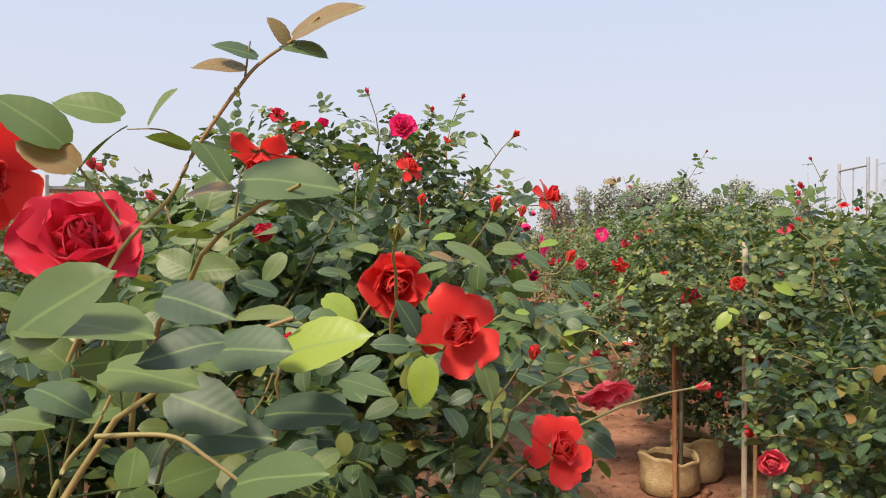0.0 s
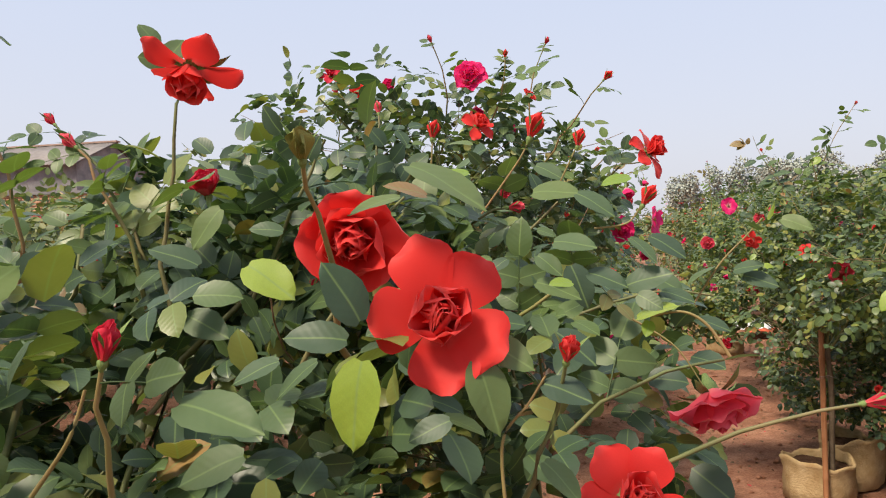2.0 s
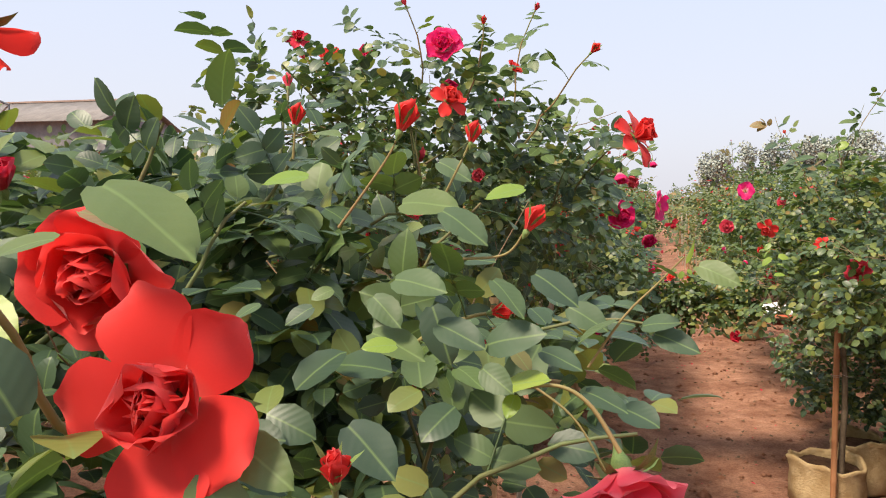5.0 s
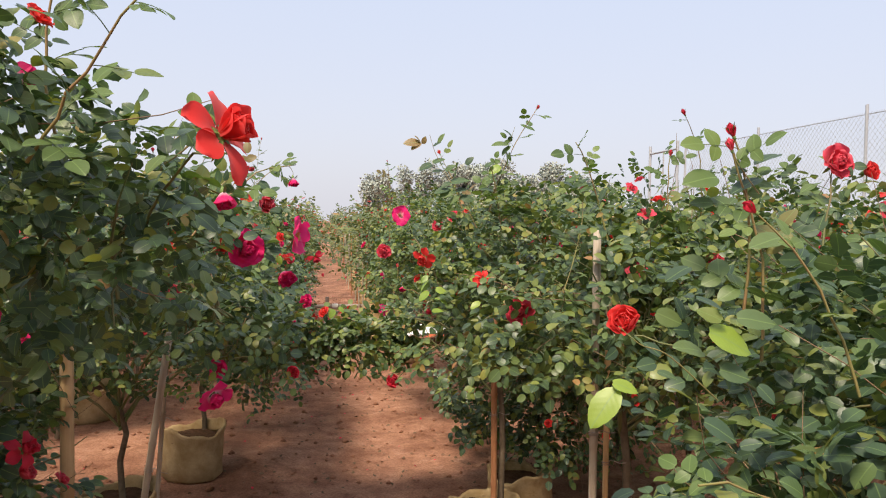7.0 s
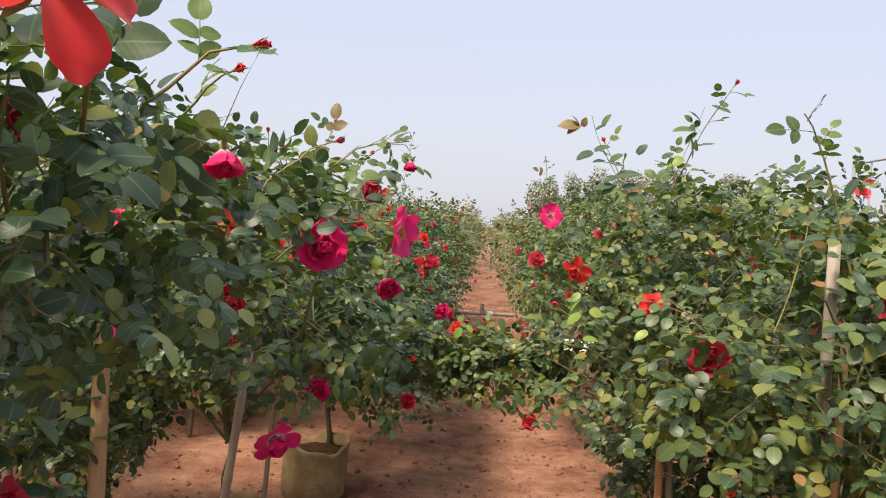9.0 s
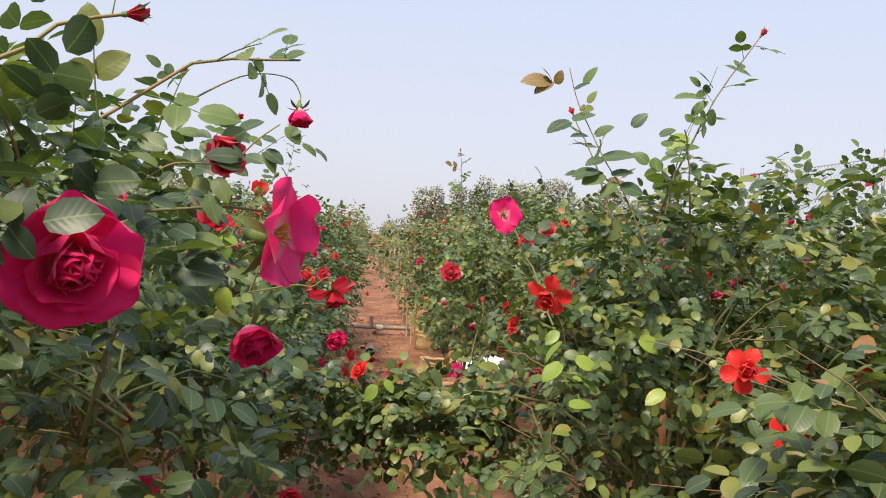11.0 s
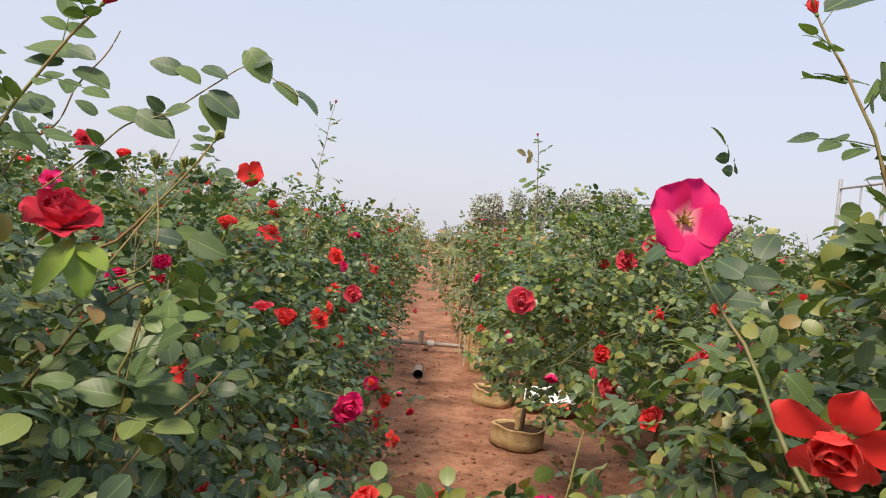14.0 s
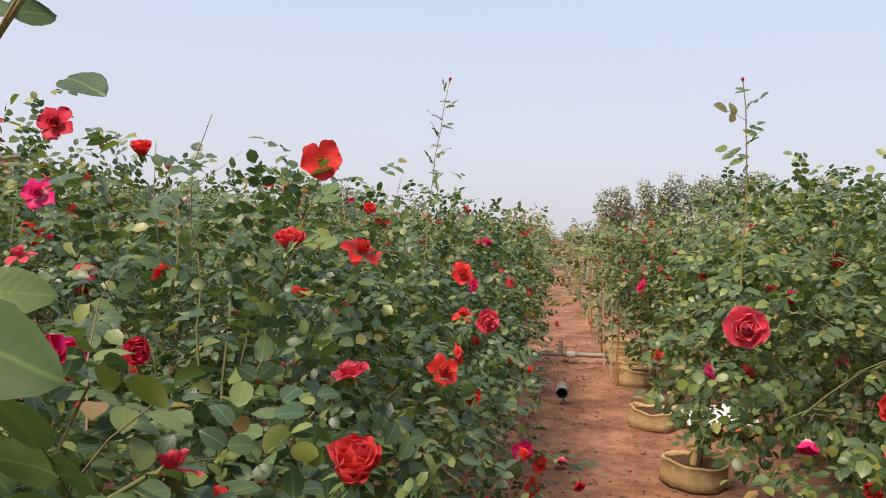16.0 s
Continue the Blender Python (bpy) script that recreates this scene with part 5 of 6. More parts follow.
for a, b, tone in (((0.2, 1.08, 1.447), (0.187, 1.068, 1.458), 0), ((0.207, 1.08, 1.457), (0.214, 1.068, 1.471), 1), ((0.213, 1.05, 1.456), (0.235, 1.038, 1.449), 0), ((0.19, 1.1, 1.406), (0.218, 1.088, 1.4), 0), ((0.182, 1.1, 1.411), (0.204, 1.088, 1.419), 0), ((0.164, 1.1, 1.414), (0.139, 1.088, 1.403), 0), ((0.11, 1.1, 1.443), (0.142, 1.088, 1.427), 0), ((0.093, 1.15, 1.502), (0.065, 1.138, 1.498), 1), ((0.118, 1.08, 1.394), (0.146, 1.068, 1.389), 0), ((0.096, 1.05, 1.374), (0.127, 1.038, 1.39), 1), ((0.106, 1.05, 1.371), (0.103, 1.038, 1.36), 1), ((0.055, 1.05, 1.413), (0.089, 1.038, 1.405), 0), ((0.088, 1.05, 1.402), (0.124, 1.038, 1.416), 0), ((0.096, 1.0, 1.398), (0.114, 0.988, 1.389), 3),):
    blade(start_bush, a, b, tone)
for a, b, tone in (((0.147, 1.08, 1.369), (0.175, 1.068, 1.364), 3), ((0.044, 1.1, 1.485), (0.08, 1.088, 1.467), 0), ((0.026, 1.05, 1.441), (0.063, 1.038, 1.44), 0), ((0.091, 1.05, 1.443), (0.115, 1.038, 1.425), 3), ((-0.003, 1.15, 1.49), (0.045, 1.138, 1.493), 0), ((0.011, 1.05, 1.429), (0.034, 1.038, 1.414), 3), ((-0.04, 1.1, 1.426), (-0.052, 1.088, 1.421), 0), ((0.044, 1.0, 1.408), (0.027, 0.988, 1.41), 1), ((-0.06, 1.1, 1.509), (-0.092, 1.088, 1.508), 1), ((-0.1, 1.2, 1.55), (-0.072, 1.188, 1.551), 0), ((-0.057, 1.15, 1.522), (-0.067, 1.138, 1.533), 0), ((-0.044, 1.0, 1.428), (-0.056, 0.988, 1.422), 0), ((-0.009, 1.0, 1.428), (-0.022, 0.988, 1.42), 0), ((-0.016, 1.3, 1.53), (0.02, 1.288, 1.515), 0),):
    blade(start_bush, a, b, tone)
# the shaded cluster that hangs beside the aisle
world_cane(tall_bush, [(0.08, 3.5, 1.526), (0.104, 3.5, 1.541), (0.147, 3.5, 1.544), (0.172, 3.5, 1.549)], 0.0012, M_YOUNGCANE)
world_cane(tall_bush, [(0.166, 3.52, 1.557), (0.182, 3.52, 1.575), (0.203, 3.52, 1.592)], 0.0011, M_YOUNGCANE)
world_cane(tall_bush, [(0.088, 3.5, 1.453), (0.111, 3.5, 1.457), (0.141, 3.5, 1.454), (0.169, 3.5, 1.463), (0.187, 3.5, 1.469)], 0.0011, M_YOUNGCANE)
world_cane(tall_bush, [(0.167, 3.62, 1.405), (0.219, 3.62, 1.417), (0.241, 3.62, 1.417), (0.254, 3.62, 1.427), (0.264, 3.62, 1.429)], 0.0011, M_YOUNGCANE)
for a, b, tone in (((0.159, 3.5, 1.418), (0.166, 3.488, 1.393), 1), ((0.226, 3.46, 1.425), (0.232, 3.448, 1.411), 0), ((0.195, 3.48, 1.418), (0.2, 3.468, 1.408), 0), ((0.124, 3.48, 1.422), (0.153, 3.468, 1.407), 0), ((0.168, 3.5, 1.552), (0.134, 3.488, 1.554), 0), ((0.172, 3.5, 1.55), (0.164, 3.488, 1.564), 0), ((0.173, 3.5, 1.554), (0.194, 3.488, 1.55), 0), ((0.169, 3.5, 1.543), (0.148, 3.488, 1.547), 0), ((0.145, 3.5, 1.529), (0.161, 3.488, 1.506), 4), ((0.139, 3.5, 1.511), (0.153, 3.488, 1.484), 4), ((0.121, 3.48, 1.507), (0.099, 3.468, 1.505), 0), ((0.123, 3.45, 1.439), (0.172, 3.438, 1.436), 0), ((0.126, 3.5, 1.441), (0.16, 3.488, 1.449), 0), ((0.118, 3.5, 1.465), (0.159, 3.488, 1.468), 0),):
    blade(tall_bush, a, b, tone)
for a, b, tone in (((0.134, 3.55, 1.499), (0.155, 3.538, 1.485), 0), ((0.103, 3.5, 1.482), (0.132, 3.488, 1.48), 0), ((0.183, 3.5, 1.434), (0.163, 3.488, 1.435), 0), ((0.131, 3.45, 1.447), (0.153, 3.438, 1.455), 0), ((0.038, 3.6, 1.574), (0.071, 3.588, 1.565), 0), ((0.076, 3.6, 1.538), (0.066, 3.588, 1.523), 0),):
    blade(tall_bush, a, b, tone)
world_cane(tall_bush, [(0.06, 3.6, 1.6), (0.12, 3.74, 1.68), (0.165, 3.86, 1.708), (0.184, 3.88, 1.69), (0.185, 3.88, 1.672)], 0.0013, M_YOUNGCANE)
# arching shoots over the aisle
world_cane(third_bush, [(-0.256, 4.95, 1.525), (-0.18, 4.95, 1.594), (-0.134, 4.95, 1.639), (-0.074, 4.95, 1.663), (-0.002, 4.95, 1.718), (0.048, 4.95, 1.752), (0.096, 4.95, 1.733), (0.163, 4.95, 1.696)], 0.0015, M_YOUNGCANE)
world_cane(third_bush, [(-0.265, 4.85, 1.538), (-0.24, 4.85, 1.581), (-0.194, 4.85, 1.62), (-0.171, 4.85, 1.676), (-0.133, 4.85, 1.727), (-0.116, 4.85, 1.763)], 0.0016, M_YOUNGCANE)
world_cane(third_bush, [(-0.081, 4.88, 1.472), (-0.016, 4.88, 1.542), (0.009, 4.88, 1.59), (0.022, 4.88, 1.612)], 0.0011, M_YOUNGCANE)
world_cane(third_bush, [(0.017, 4.63, 1.231), (0.024, 4.63, 1.304), (0.034, 4.63, 1.368), (0.037, 4.63, 1.386)], 0.0012, M_YOUNGCANE)
for a, b, tone in (((-0.056, 4.95, 1.732), (-0.105, 4.938, 1.746), 0), ((-0.062, 4.95, 1.739), (-0.02, 4.938, 1.719), 0), ((-0.023, 4.95, 1.742), (0.021, 4.938, 1.732), 0), ((0.048, 4.95, 1.752), (0.086, 4.938, 1.769), 0), ((0.046, 4.95, 1.778), (0.087, 4.938, 1.73), 4), ((0.094, 4.95, 1.731), (0.138, 4.938, 1.702), 0), ((0.131, 4.95, 1.721), (0.172, 4.938, 1.69), 0), ((-0.016, 4.95, 1.698), (0.025, 4.938, 1.641), 0), ((-0.012, 4.95, 1.702), (0.045, 4.938, 1.672), 0), ((-0.074, 4.95, 1.663), (-0.036, 4.938, 1.68), 0), ((-0.078, 4.95, 1.668), (-0.105, 4.938, 1.685), 0), ((-0.111, 4.95, 1.65), (-0.163, 4.938, 1.664), 0), ((-0.12, 4.95, 1.659), (-0.053, 4.938, 1.631), 0), ((-0.175, 4.93, 1.647), (-0.203, 4.918, 1.669), 0),):
    blade(third_bush, a, b, tone)
for a, b, tone in (((-0.17, 4.85, 1.721), (-0.248, 4.838, 1.734), 0), ((-0.195, 4.85, 1.707), (-0.246, 4.838, 1.711), 0), ((-0.173, 4.85, 1.702), (-0.118, 4.838, 1.683), 0), ((-0.186, 4.85, 1.73), (-0.144, 4.838, 1.72), 0), ((-0.203, 4.85, 1.639), (-0.274, 4.838, 1.651), 0), ((-0.232, 4.85, 1.651), (-0.195, 4.838, 1.628), 0), ((-0.156, 4.95, 1.584), (-0.192, 4.938, 1.575), 0), ((-0.223, 4.95, 1.593), (-0.163, 4.938, 1.6), 0), ((0.032, 4.9, 1.58), (0.058, 4.888, 1.574), 0), ((-0.068, 4.9, 1.477), (-0.032, 4.888, 1.491), 4), ((0.015, 4.85, 1.471), (0.072, 4.838, 1.453), 0), ((0.002, 4.85, 1.466), (-0.043, 4.838, 1.479), 0),):
    blade(third_bush, a, b, tone)
for a, b, tone in (((-0.067, 4.66, 1.455), (-0.116, 4.648, 1.395), 1), ((-0.064, 4.66, 1.453), (-0.04, 4.648, 1.393), 1), ((-0.063, 4.67, 1.456), (-0.02, 4.658, 1.433), 1), ((0.016, 4.63, 1.366), (-0.015, 4.618, 1.352), 4), ((0.035, 4.63, 1.3), (0.003, 4.618, 1.313), 0), ((0.037, 4.63, 1.303), (0.081, 4.618, 1.32), 0), ((0.027, 4.66, 1.275), (0.082, 4.648, 1.258), 0), ((0.021, 4.63, 1.283), (-0.033, 4.618, 1.297), 4), ((0.028, 4.66, 1.289), (0.094, 4.648, 1.289), 0), ((-0.023, 4.6, 1.302), (-0.063, 4.588, 1.308), 0), ((-0.074, 4.65, 1.321), (-0.082, 4.638, 1.307), 0), ((0.048, 4.8, 1.29), (0.082, 4.788, 1.315), 0), ((0.179, 5.2, 1.243), (0.123, 5.188, 1.249), 0), ((0.023, 5.0, 1.283), (0.058, 4.988, 1.293), 0),):
    blade(third_bush, a, b, tone)
# tall shoots at the right-hand side
world_cane(right_third, [(0.941, 4.4, 1.504), (0.876, 4.4, 1.625), (0.828, 4.4, 1.692), (0.785, 4.4, 1.765), (0.753, 4.4, 1.824), (0.73, 4.4, 1.894)], 0.0016, M_YOUNGCANE)
world_cane(right_third, [(1.021, 4.5, 1.584), (1.04, 4.5, 1.703), (1.063, 4.5, 1.779), (1.096, 4.5, 1.868), (1.125, 4.5, 1.956)], 0.0015, M_YOUNGCANE)
for a, b, tone in (((0.687, 4.4, 1.859), (0.618, 4.388, 1.858), 2), ((0.693, 4.4, 1.859), (0.649, 4.388, 1.831), 2), ((0.691, 4.4, 1.861), (0.667, 4.388, 1.891), 2), ((0.703, 4.4, 1.855), (0.71, 4.388, 1.885), 2), ((0.746, 4.4, 1.847), (0.774, 4.388, 1.866), 0), ((0.768, 4.4, 1.861), (0.787, 4.388, 1.903), 0), ((0.74, 4.4, 1.772), (0.684, 4.388, 1.748), 0), ((0.746, 4.4, 1.777), (0.794, 4.388, 1.799), 0), ((0.783, 4.4, 1.744), (0.741, 4.388, 1.743), 0), ((0.802, 4.4, 1.746), (0.838, 4.388, 1.774), 0), ((0.888, 4.4, 1.774), (0.915, 4.388, 1.808), 0), ((0.823, 4.4, 1.694), (0.902, 4.388, 1.718), 0), ((0.813, 4.4, 1.666), (0.75, 4.388, 1.655), 0), ((0.829, 4.4, 1.658), (0.775, 4.388, 1.637), 0),):
    blade(right_third, a, b, tone)
for a, b, tone in (((0.823, 4.4, 1.694), (0.78, 4.388, 1.68), 0), ((0.847, 4.4, 1.66), (0.894, 4.388, 1.674), 0), ((0.87, 4.4, 1.634), (0.925, 4.388, 1.625), 0), ((0.859, 4.4, 1.642), (0.818, 4.388, 1.607), 0), ((0.993, 4.5, 1.775), (1.026, 4.488, 1.796), 0), ((1.061, 4.5, 1.779), (1.006, 4.488, 1.748), 1), ((1.097, 4.5, 1.877), (1.018, 4.488, 1.879), 0), ((1.103, 4.5, 1.869), (1.061, 4.488, 1.83), 0), ((1.116, 4.5, 1.904), (1.077, 4.488, 1.945), 0), ((1.047, 4.5, 1.733), (0.993, 4.488, 1.719), 0), ((1.046, 4.5, 1.746), (1.091, 4.488, 1.76), 0), ((1.033, 4.5, 1.67), (0.971, 4.488, 1.683), 0), ((1.026, 4.5, 1.637), (1.082, 4.488, 1.654), 0),):
    blade(right_third, a, b, tone)
# young yellow-green leaves low in the bush
for a, b, tone in (((0.709, 4.25, 1.31), (0.682, 4.238, 1.282), 1), ((0.709, 4.22, 1.292), (0.671, 4.208, 1.254), 1), ((0.706, 4.2, 1.251), (0.667, 4.188, 1.217), 1), ((0.738, 4.2, 1.263), (0.781, 4.188, 1.245), 1), ((0.758, 4.2, 1.219), (0.787, 4.188, 1.199), 1), ((0.886, 4.25, 1.304), (0.94, 4.238, 1.282), 1), ((0.895, 4.3, 1.335), (0.862, 4.288, 1.289), 1), ((0.905, 4.15, 1.216), (0.865, 4.138, 1.191), 1), ((0.734, 4.2, 1.225), (0.752, 4.188, 1.222), 1), ((0.716, 4.15, 1.18), (0.758, 4.138, 1.185), 1), ((0.339, 4.3, 1.167), (0.322, 4.288, 1.133), 1), ((0.36, 4.3, 1.178), (0.379, 4.288, 1.156), 1), ((0.462, 4.35, 1.198), (0.487, 4.338, 1.162), 0), ((0.656, 4.25, 1.203), (0.685, 4.238, 1.218), 4),):
    blade(right_third, a, b, tone)
# pale shoots beside the aisle
world_cane(right_low, [(0.845, 2.25, 1.276), (0.768, 2.25, 1.341), (0.724, 2.25, 1.358), (0.691, 2.25, 1.384)], 0.0012, M_YOUNGCANE)
world_cane(right_low, [(0.98, 2.38, 1.581), (0.943, 2.38, 1.627), (0.934, 2.38, 1.646)], 0.0012, M_YOUNGCANE)
for a, b, tone in (((0.669, 2.2, 1.305), (0.627, 2.188, 1.26), 1), ((0.664, 2.2, 1.315), (0.697, 2.188, 1.307), 1), ((0.753, 2.15, 1.434), (0.791, 2.138, 1.422), 0), ((0.742, 2.1, 1.287), (0.783, 2.088, 1.268), 0), ((0.723, 2.2, 1.409), (0.756, 2.188, 1.395), 0), ((0.747, 2.25, 1.331), (0.716, 2.238, 1.33), 0), ((0.689, 2.25, 1.351), (0.67, 2.238, 1.34), 0), ((0.727, 2.2, 1.329), (0.751, 2.188, 1.324), 0), ((0.773, 2.15, 1.39), (0.831, 2.138, 1.368), 1), ((0.811, 2.15, 1.408), (0.862, 2.138, 1.405), 0), ((0.791, 2.1, 1.255), (0.813, 2.088, 1.265), 0), ((0.812, 2.1, 1.33), (0.831, 2.088, 1.311), 0), ((0.789, 2.15, 1.341), (0.827, 2.138, 1.332), 0), ((0.791, 2.2, 1.355), (0.745, 2.188, 1.37), 0),):
    blade(right_low, a, b, tone)
for a, b, tone in (((0.915, 2.4, 1.607), (0.853, 2.388, 1.6), 4), ((0.94, 2.4, 1.616), (0.964, 2.388, 1.622), 0), ((1.025, 2.4, 1.648), (0.974, 2.388, 1.637), 0), ((0.993, 2.4, 1.607), (0.934, 2.388, 1.588), 0), ((0.974, 2.3, 1.512), (0.91, 2.288, 1.503), 0), ((0.872, 2.4, 1.459), (0.824, 2.388, 1.443), 0),):
    blade(right_low, a, b, tone)

for a, b, size in (((0.104, 1.1, 1.473), (0.112, 1.1, 1.488), 0.026), ((-0.005, 1.15, 1.547), (0.004, 1.15, 1.57), 0.034), ((0.04, 1.2, 1.541), (0.043, 1.2, 1.556), 0.024), ((-0.12, 1.2, 1.558), (-0.117, 1.2, 1.576), 0.026)):
    add_rose(start_bush, Vector(a) - f0, size, "bud", "red", Vector(b) - Vector(a), 1)
for p, size, col, style in (((-0.307, 5.41, 1.343), 0.07, "magenta", "cup"), ((-0.543, 5.7, 1.67), 0.05, "crimson", "open"), ((-0.717, 5.9, 1.563), 0.055, "magenta", "open"), ((-0.22, 5.41, 1.36), 0.045, "crimson", "cup")):
    add_rose(third_bush, Vector(p) - third_bush.matrix_basis.translation, size, style, col, (0.2, -0.8, 0.3), 2)

for p, q in (((0.03, 4.66, 1.45), (0.005, 4.71, 1.56)), ((-0.06, 4.88, 1.5), (-0.021, 4.9, 1.575))):
    world_cane(third_bush, [(-0.08, 4.75, 1.4), p, q], 0.0014, M_YOUNGCANE)
    add_rose(third_bush, Vector(q) - third_bush.matrix_basis.translation, 0.026, "bud", "green", (0.05, 0, 1), 1)

# ---- rows of bushes ----
G_ROW = "rows of potted rose bushes"


def row_variant(seed, lod, n, size, height, extra, low, buds):
    rng = np.random.default_rng(seed)
    z0 = (height + low) / 2
    rz = (height - low) / 2
    lobes = [(rng.uniform(-0.1, 0.1), rng.uniform(-0.1, 0.1), z0, 0.46, 0.46, rz)]
    for i in range(3):
        a = 2.1 * i + rng.uniform(0, 1)
        lobes.append((0.28 * math.cos(a), 0.28 * math.sin(a), z0 + rng.uniform(-0.1, 0.16), 0.28, 0.28, rz * 0.7))
    return rose_bush((0, -40 - seed * 0.01, 0), lobes, n, size, lod, seed, low + 0.15, "rose bush with red blooms in a nursery row", G_ROW, extra=extra, fine=False, canes=0 if lod == "far" else 3, twigs=24 if lod != "far" else 8, floor=low - 0.15, near=False, buds=buds)


MID = [row_variant(101 + i, "mid", 1300, 0.036, 1.65 + 0.06 * (i % 3), 18 + 3 * (i % 3), 0.4 + 0.15 * (i % 2), 1) for i in range(5)]
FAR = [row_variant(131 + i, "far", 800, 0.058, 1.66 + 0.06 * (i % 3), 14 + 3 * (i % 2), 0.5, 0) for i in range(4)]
rrng = random.Random(4)
USED = set()


def put(kind, x, y, s=1.0):
    k = rrng.randrange(len(kind))
    ob = kind[k]
    m = pose(x, y, 0, 0, 0, rrng.uniform(0, 360)) @ Matrix.Diagonal((s, s, s * rrng.uniform(0.94, 1.05) * (1.06 if x < -1 else 1.02 if x > 2.5 else 1.03 if x > 1 else 1.0), 1))
    if ob not in USED:
        USED.add(ob)
        ob.matrix_basis = m
    else:
        c = copy_thing(ob, Matrix())
        c.matrix_basis = m


ROWS_X = (1.35, 2.2, 3.05, 3.95, 4.85, 5.75, -0.5, -1.4, -2.3, -3.2, -4.2, -5.2, -6.3, -7.4)
for x in ROWS_X:
    y0 = {1.35: 11.5, -0.5: 7.3, -1.4: 6.4, -2.3: 4.2}.get(x, 2.2 if x > 0 else 1.6)
    y = y0 + rrng.uniform(0, 0.3)
    while y < 14.5:
        near = abs(x - 0.4) < 2.2 and y < 10.5
        put(MID if near else FAR, (-0.26 if x == -0.5 else x) + rrng.uniform(-0.06, 0.06), y)
        y += rrng.uniform(0.8, 0.95)


def far_row(x, y0, y1, seed):
    """A distant stretch of a row, where the bushes run together."""
    rng = np.random.default_rng(seed)
    ln = y1 - y0
    n = int(ln * 85)
    lobes = [(x + rng.normal(0, 0.08), y, 1.17 + rng.normal(0, 0.05), 0.52, 0.55, 0.72 + rng.normal(0, 0.06)) for y in np.arange(y0, y1, 0.85)]
    ob = new("rose_row", foliage_mesh("rose_row", lobes, n, 0.1, "far", rng, 3, M_LEAF_HAZED, None, 0.3))
    tagged(ob, "distant row of green rose bushes running together", "rose row", "distant rose rows", "stuff")
    p, u = crown_points(lobes, int(ln * 7), rng, 0.98, 0.0)
    keep = u[:, 2] > -0.2
    items = []
    for q, w in zip(p[keep], u[keep]):
        for v, f, uv in rose_petals("flat", rng, False):
            items.append((v * 0.08 + q, f, uv))
    v, f, uv = join_arrays(items)
    part_of("roses", mesh_from("roses", v, f, M_RED, uv), ob, None, "far red blooms")


for i, x in enumerate(ROWS_X + (6.65, -8.6, -9.8, -11.0)):
    far_row({1.35: 1.2, -0.5: -0.26}.get(x, x), 14.5 if i < 14 else 0.5, 42 if -3 < x < 4 else 30, 300 + i)

for i, y in enumerate((30.0, 31.5)):
    cross = bpy.data.objects
    far_row(0.0, -3.0, 5.5, 340 + i)
    ob = [q for q in cross if q.name.startswith("rose_row") and q.parent is None][-1]
    ob.matrix_basis = pose(3.0, y, 0, 0, 0, 90)

# ---- bags and stakes ----
for i, (x, y, r, h) in enumerate([(-0.44, 5.85, 0.17, 0.28), (-0.63, 4.93, 0.17, 0.24), (1.06, 4.66, 0.17, 0.22), (1.3, 4.95, 0.16, 0.26), (1.21, 9.48, 0.2, 0.16), (1.15, 10.9, 0.19, 0.16), (-0.45, 2.95, 0.17, 0.25), (-0.6, 0.95, 0.17, 0.25), (1.3, 2.1, 0.17, 0.25), (1.28, 3.6, 0.17, 0.25), (-0.62, 3.2, 0.16, 0.22), (-1.4, 7.2, 0.17, 0.26)]):
    grow_bag(x, y, r, h, i)
STAKE_TAN = "thick tan bamboo stake pushed into the earth"
STAKE_GREY = "pale weathered bamboo stake pushed into the earth"
STAKE_BROWN = "reddish brown bamboo stake beside a grow bag"
bamboo((-0.37, 3.36, -0.05), (-0.38, 3.37, 1.25), 0.018, M_BAMBOO, STAKE_TAN)
bamboo((-0.40, 4.0, -0.05), (-0.2, 3.8, 1.15), 0.012, M_BAMBOO_GREY, STAKE_GREY)
bamboo((-0.48, 4.95, -0.05), (-0.4, 4.85, 1.0), 0.011, M_BAMBOO_GREY, STAKE_GREY)
bamboo((1.06, 4.46, -0.05), (1.05, 4.5, 1.15), 0.014, M_BAMBOO_BROWN, STAKE_BROWN)
bamboo((1.12, 3.43, -0.05), (1.10, 3.407, 1.51), 0.0125, M_BAMBOO_GREY, STAKE_GREY)
bamboo((1.2, 3.53, -0.05), (1.18, 3.5, 1.3), 0.0095, M_BAMBOO, STAKE_TAN)
bamboo((-1.62, 5.0, -0.05), (-1.62, 5.0, 1.3), 0.026, M_BAMBOO_GREY, "thick pale bamboo stake in the next bed")
bamboo((1.2, 9.45, 0.0), (1.2, 9.4, 0.85), 0.025, M_BAMBOO, STAKE_TAN)
for i in range(17):
    y = 12.6 + 0.7 * i + 0.2 * math.sin(11 * i)
    bamboo((0.98 + 0.03 * math.sin(3 * i), y, -0.05), (0.97 + 0.06 * math.sin(5 * i + 1), y + 0.05 * math.cos(4 * i), 1.15 + 0.12 * math.sin(7 * i)), 0.011, M_BAMBOO_GREY if i % 3 else M_BAMBOO_BROWN, STAKE_GREY if i % 3 else STAKE_TAN, group="stakes along the aisle")
    grow_bag(1.2, y + 0.1, 0.18, 0.18, 40 + i)

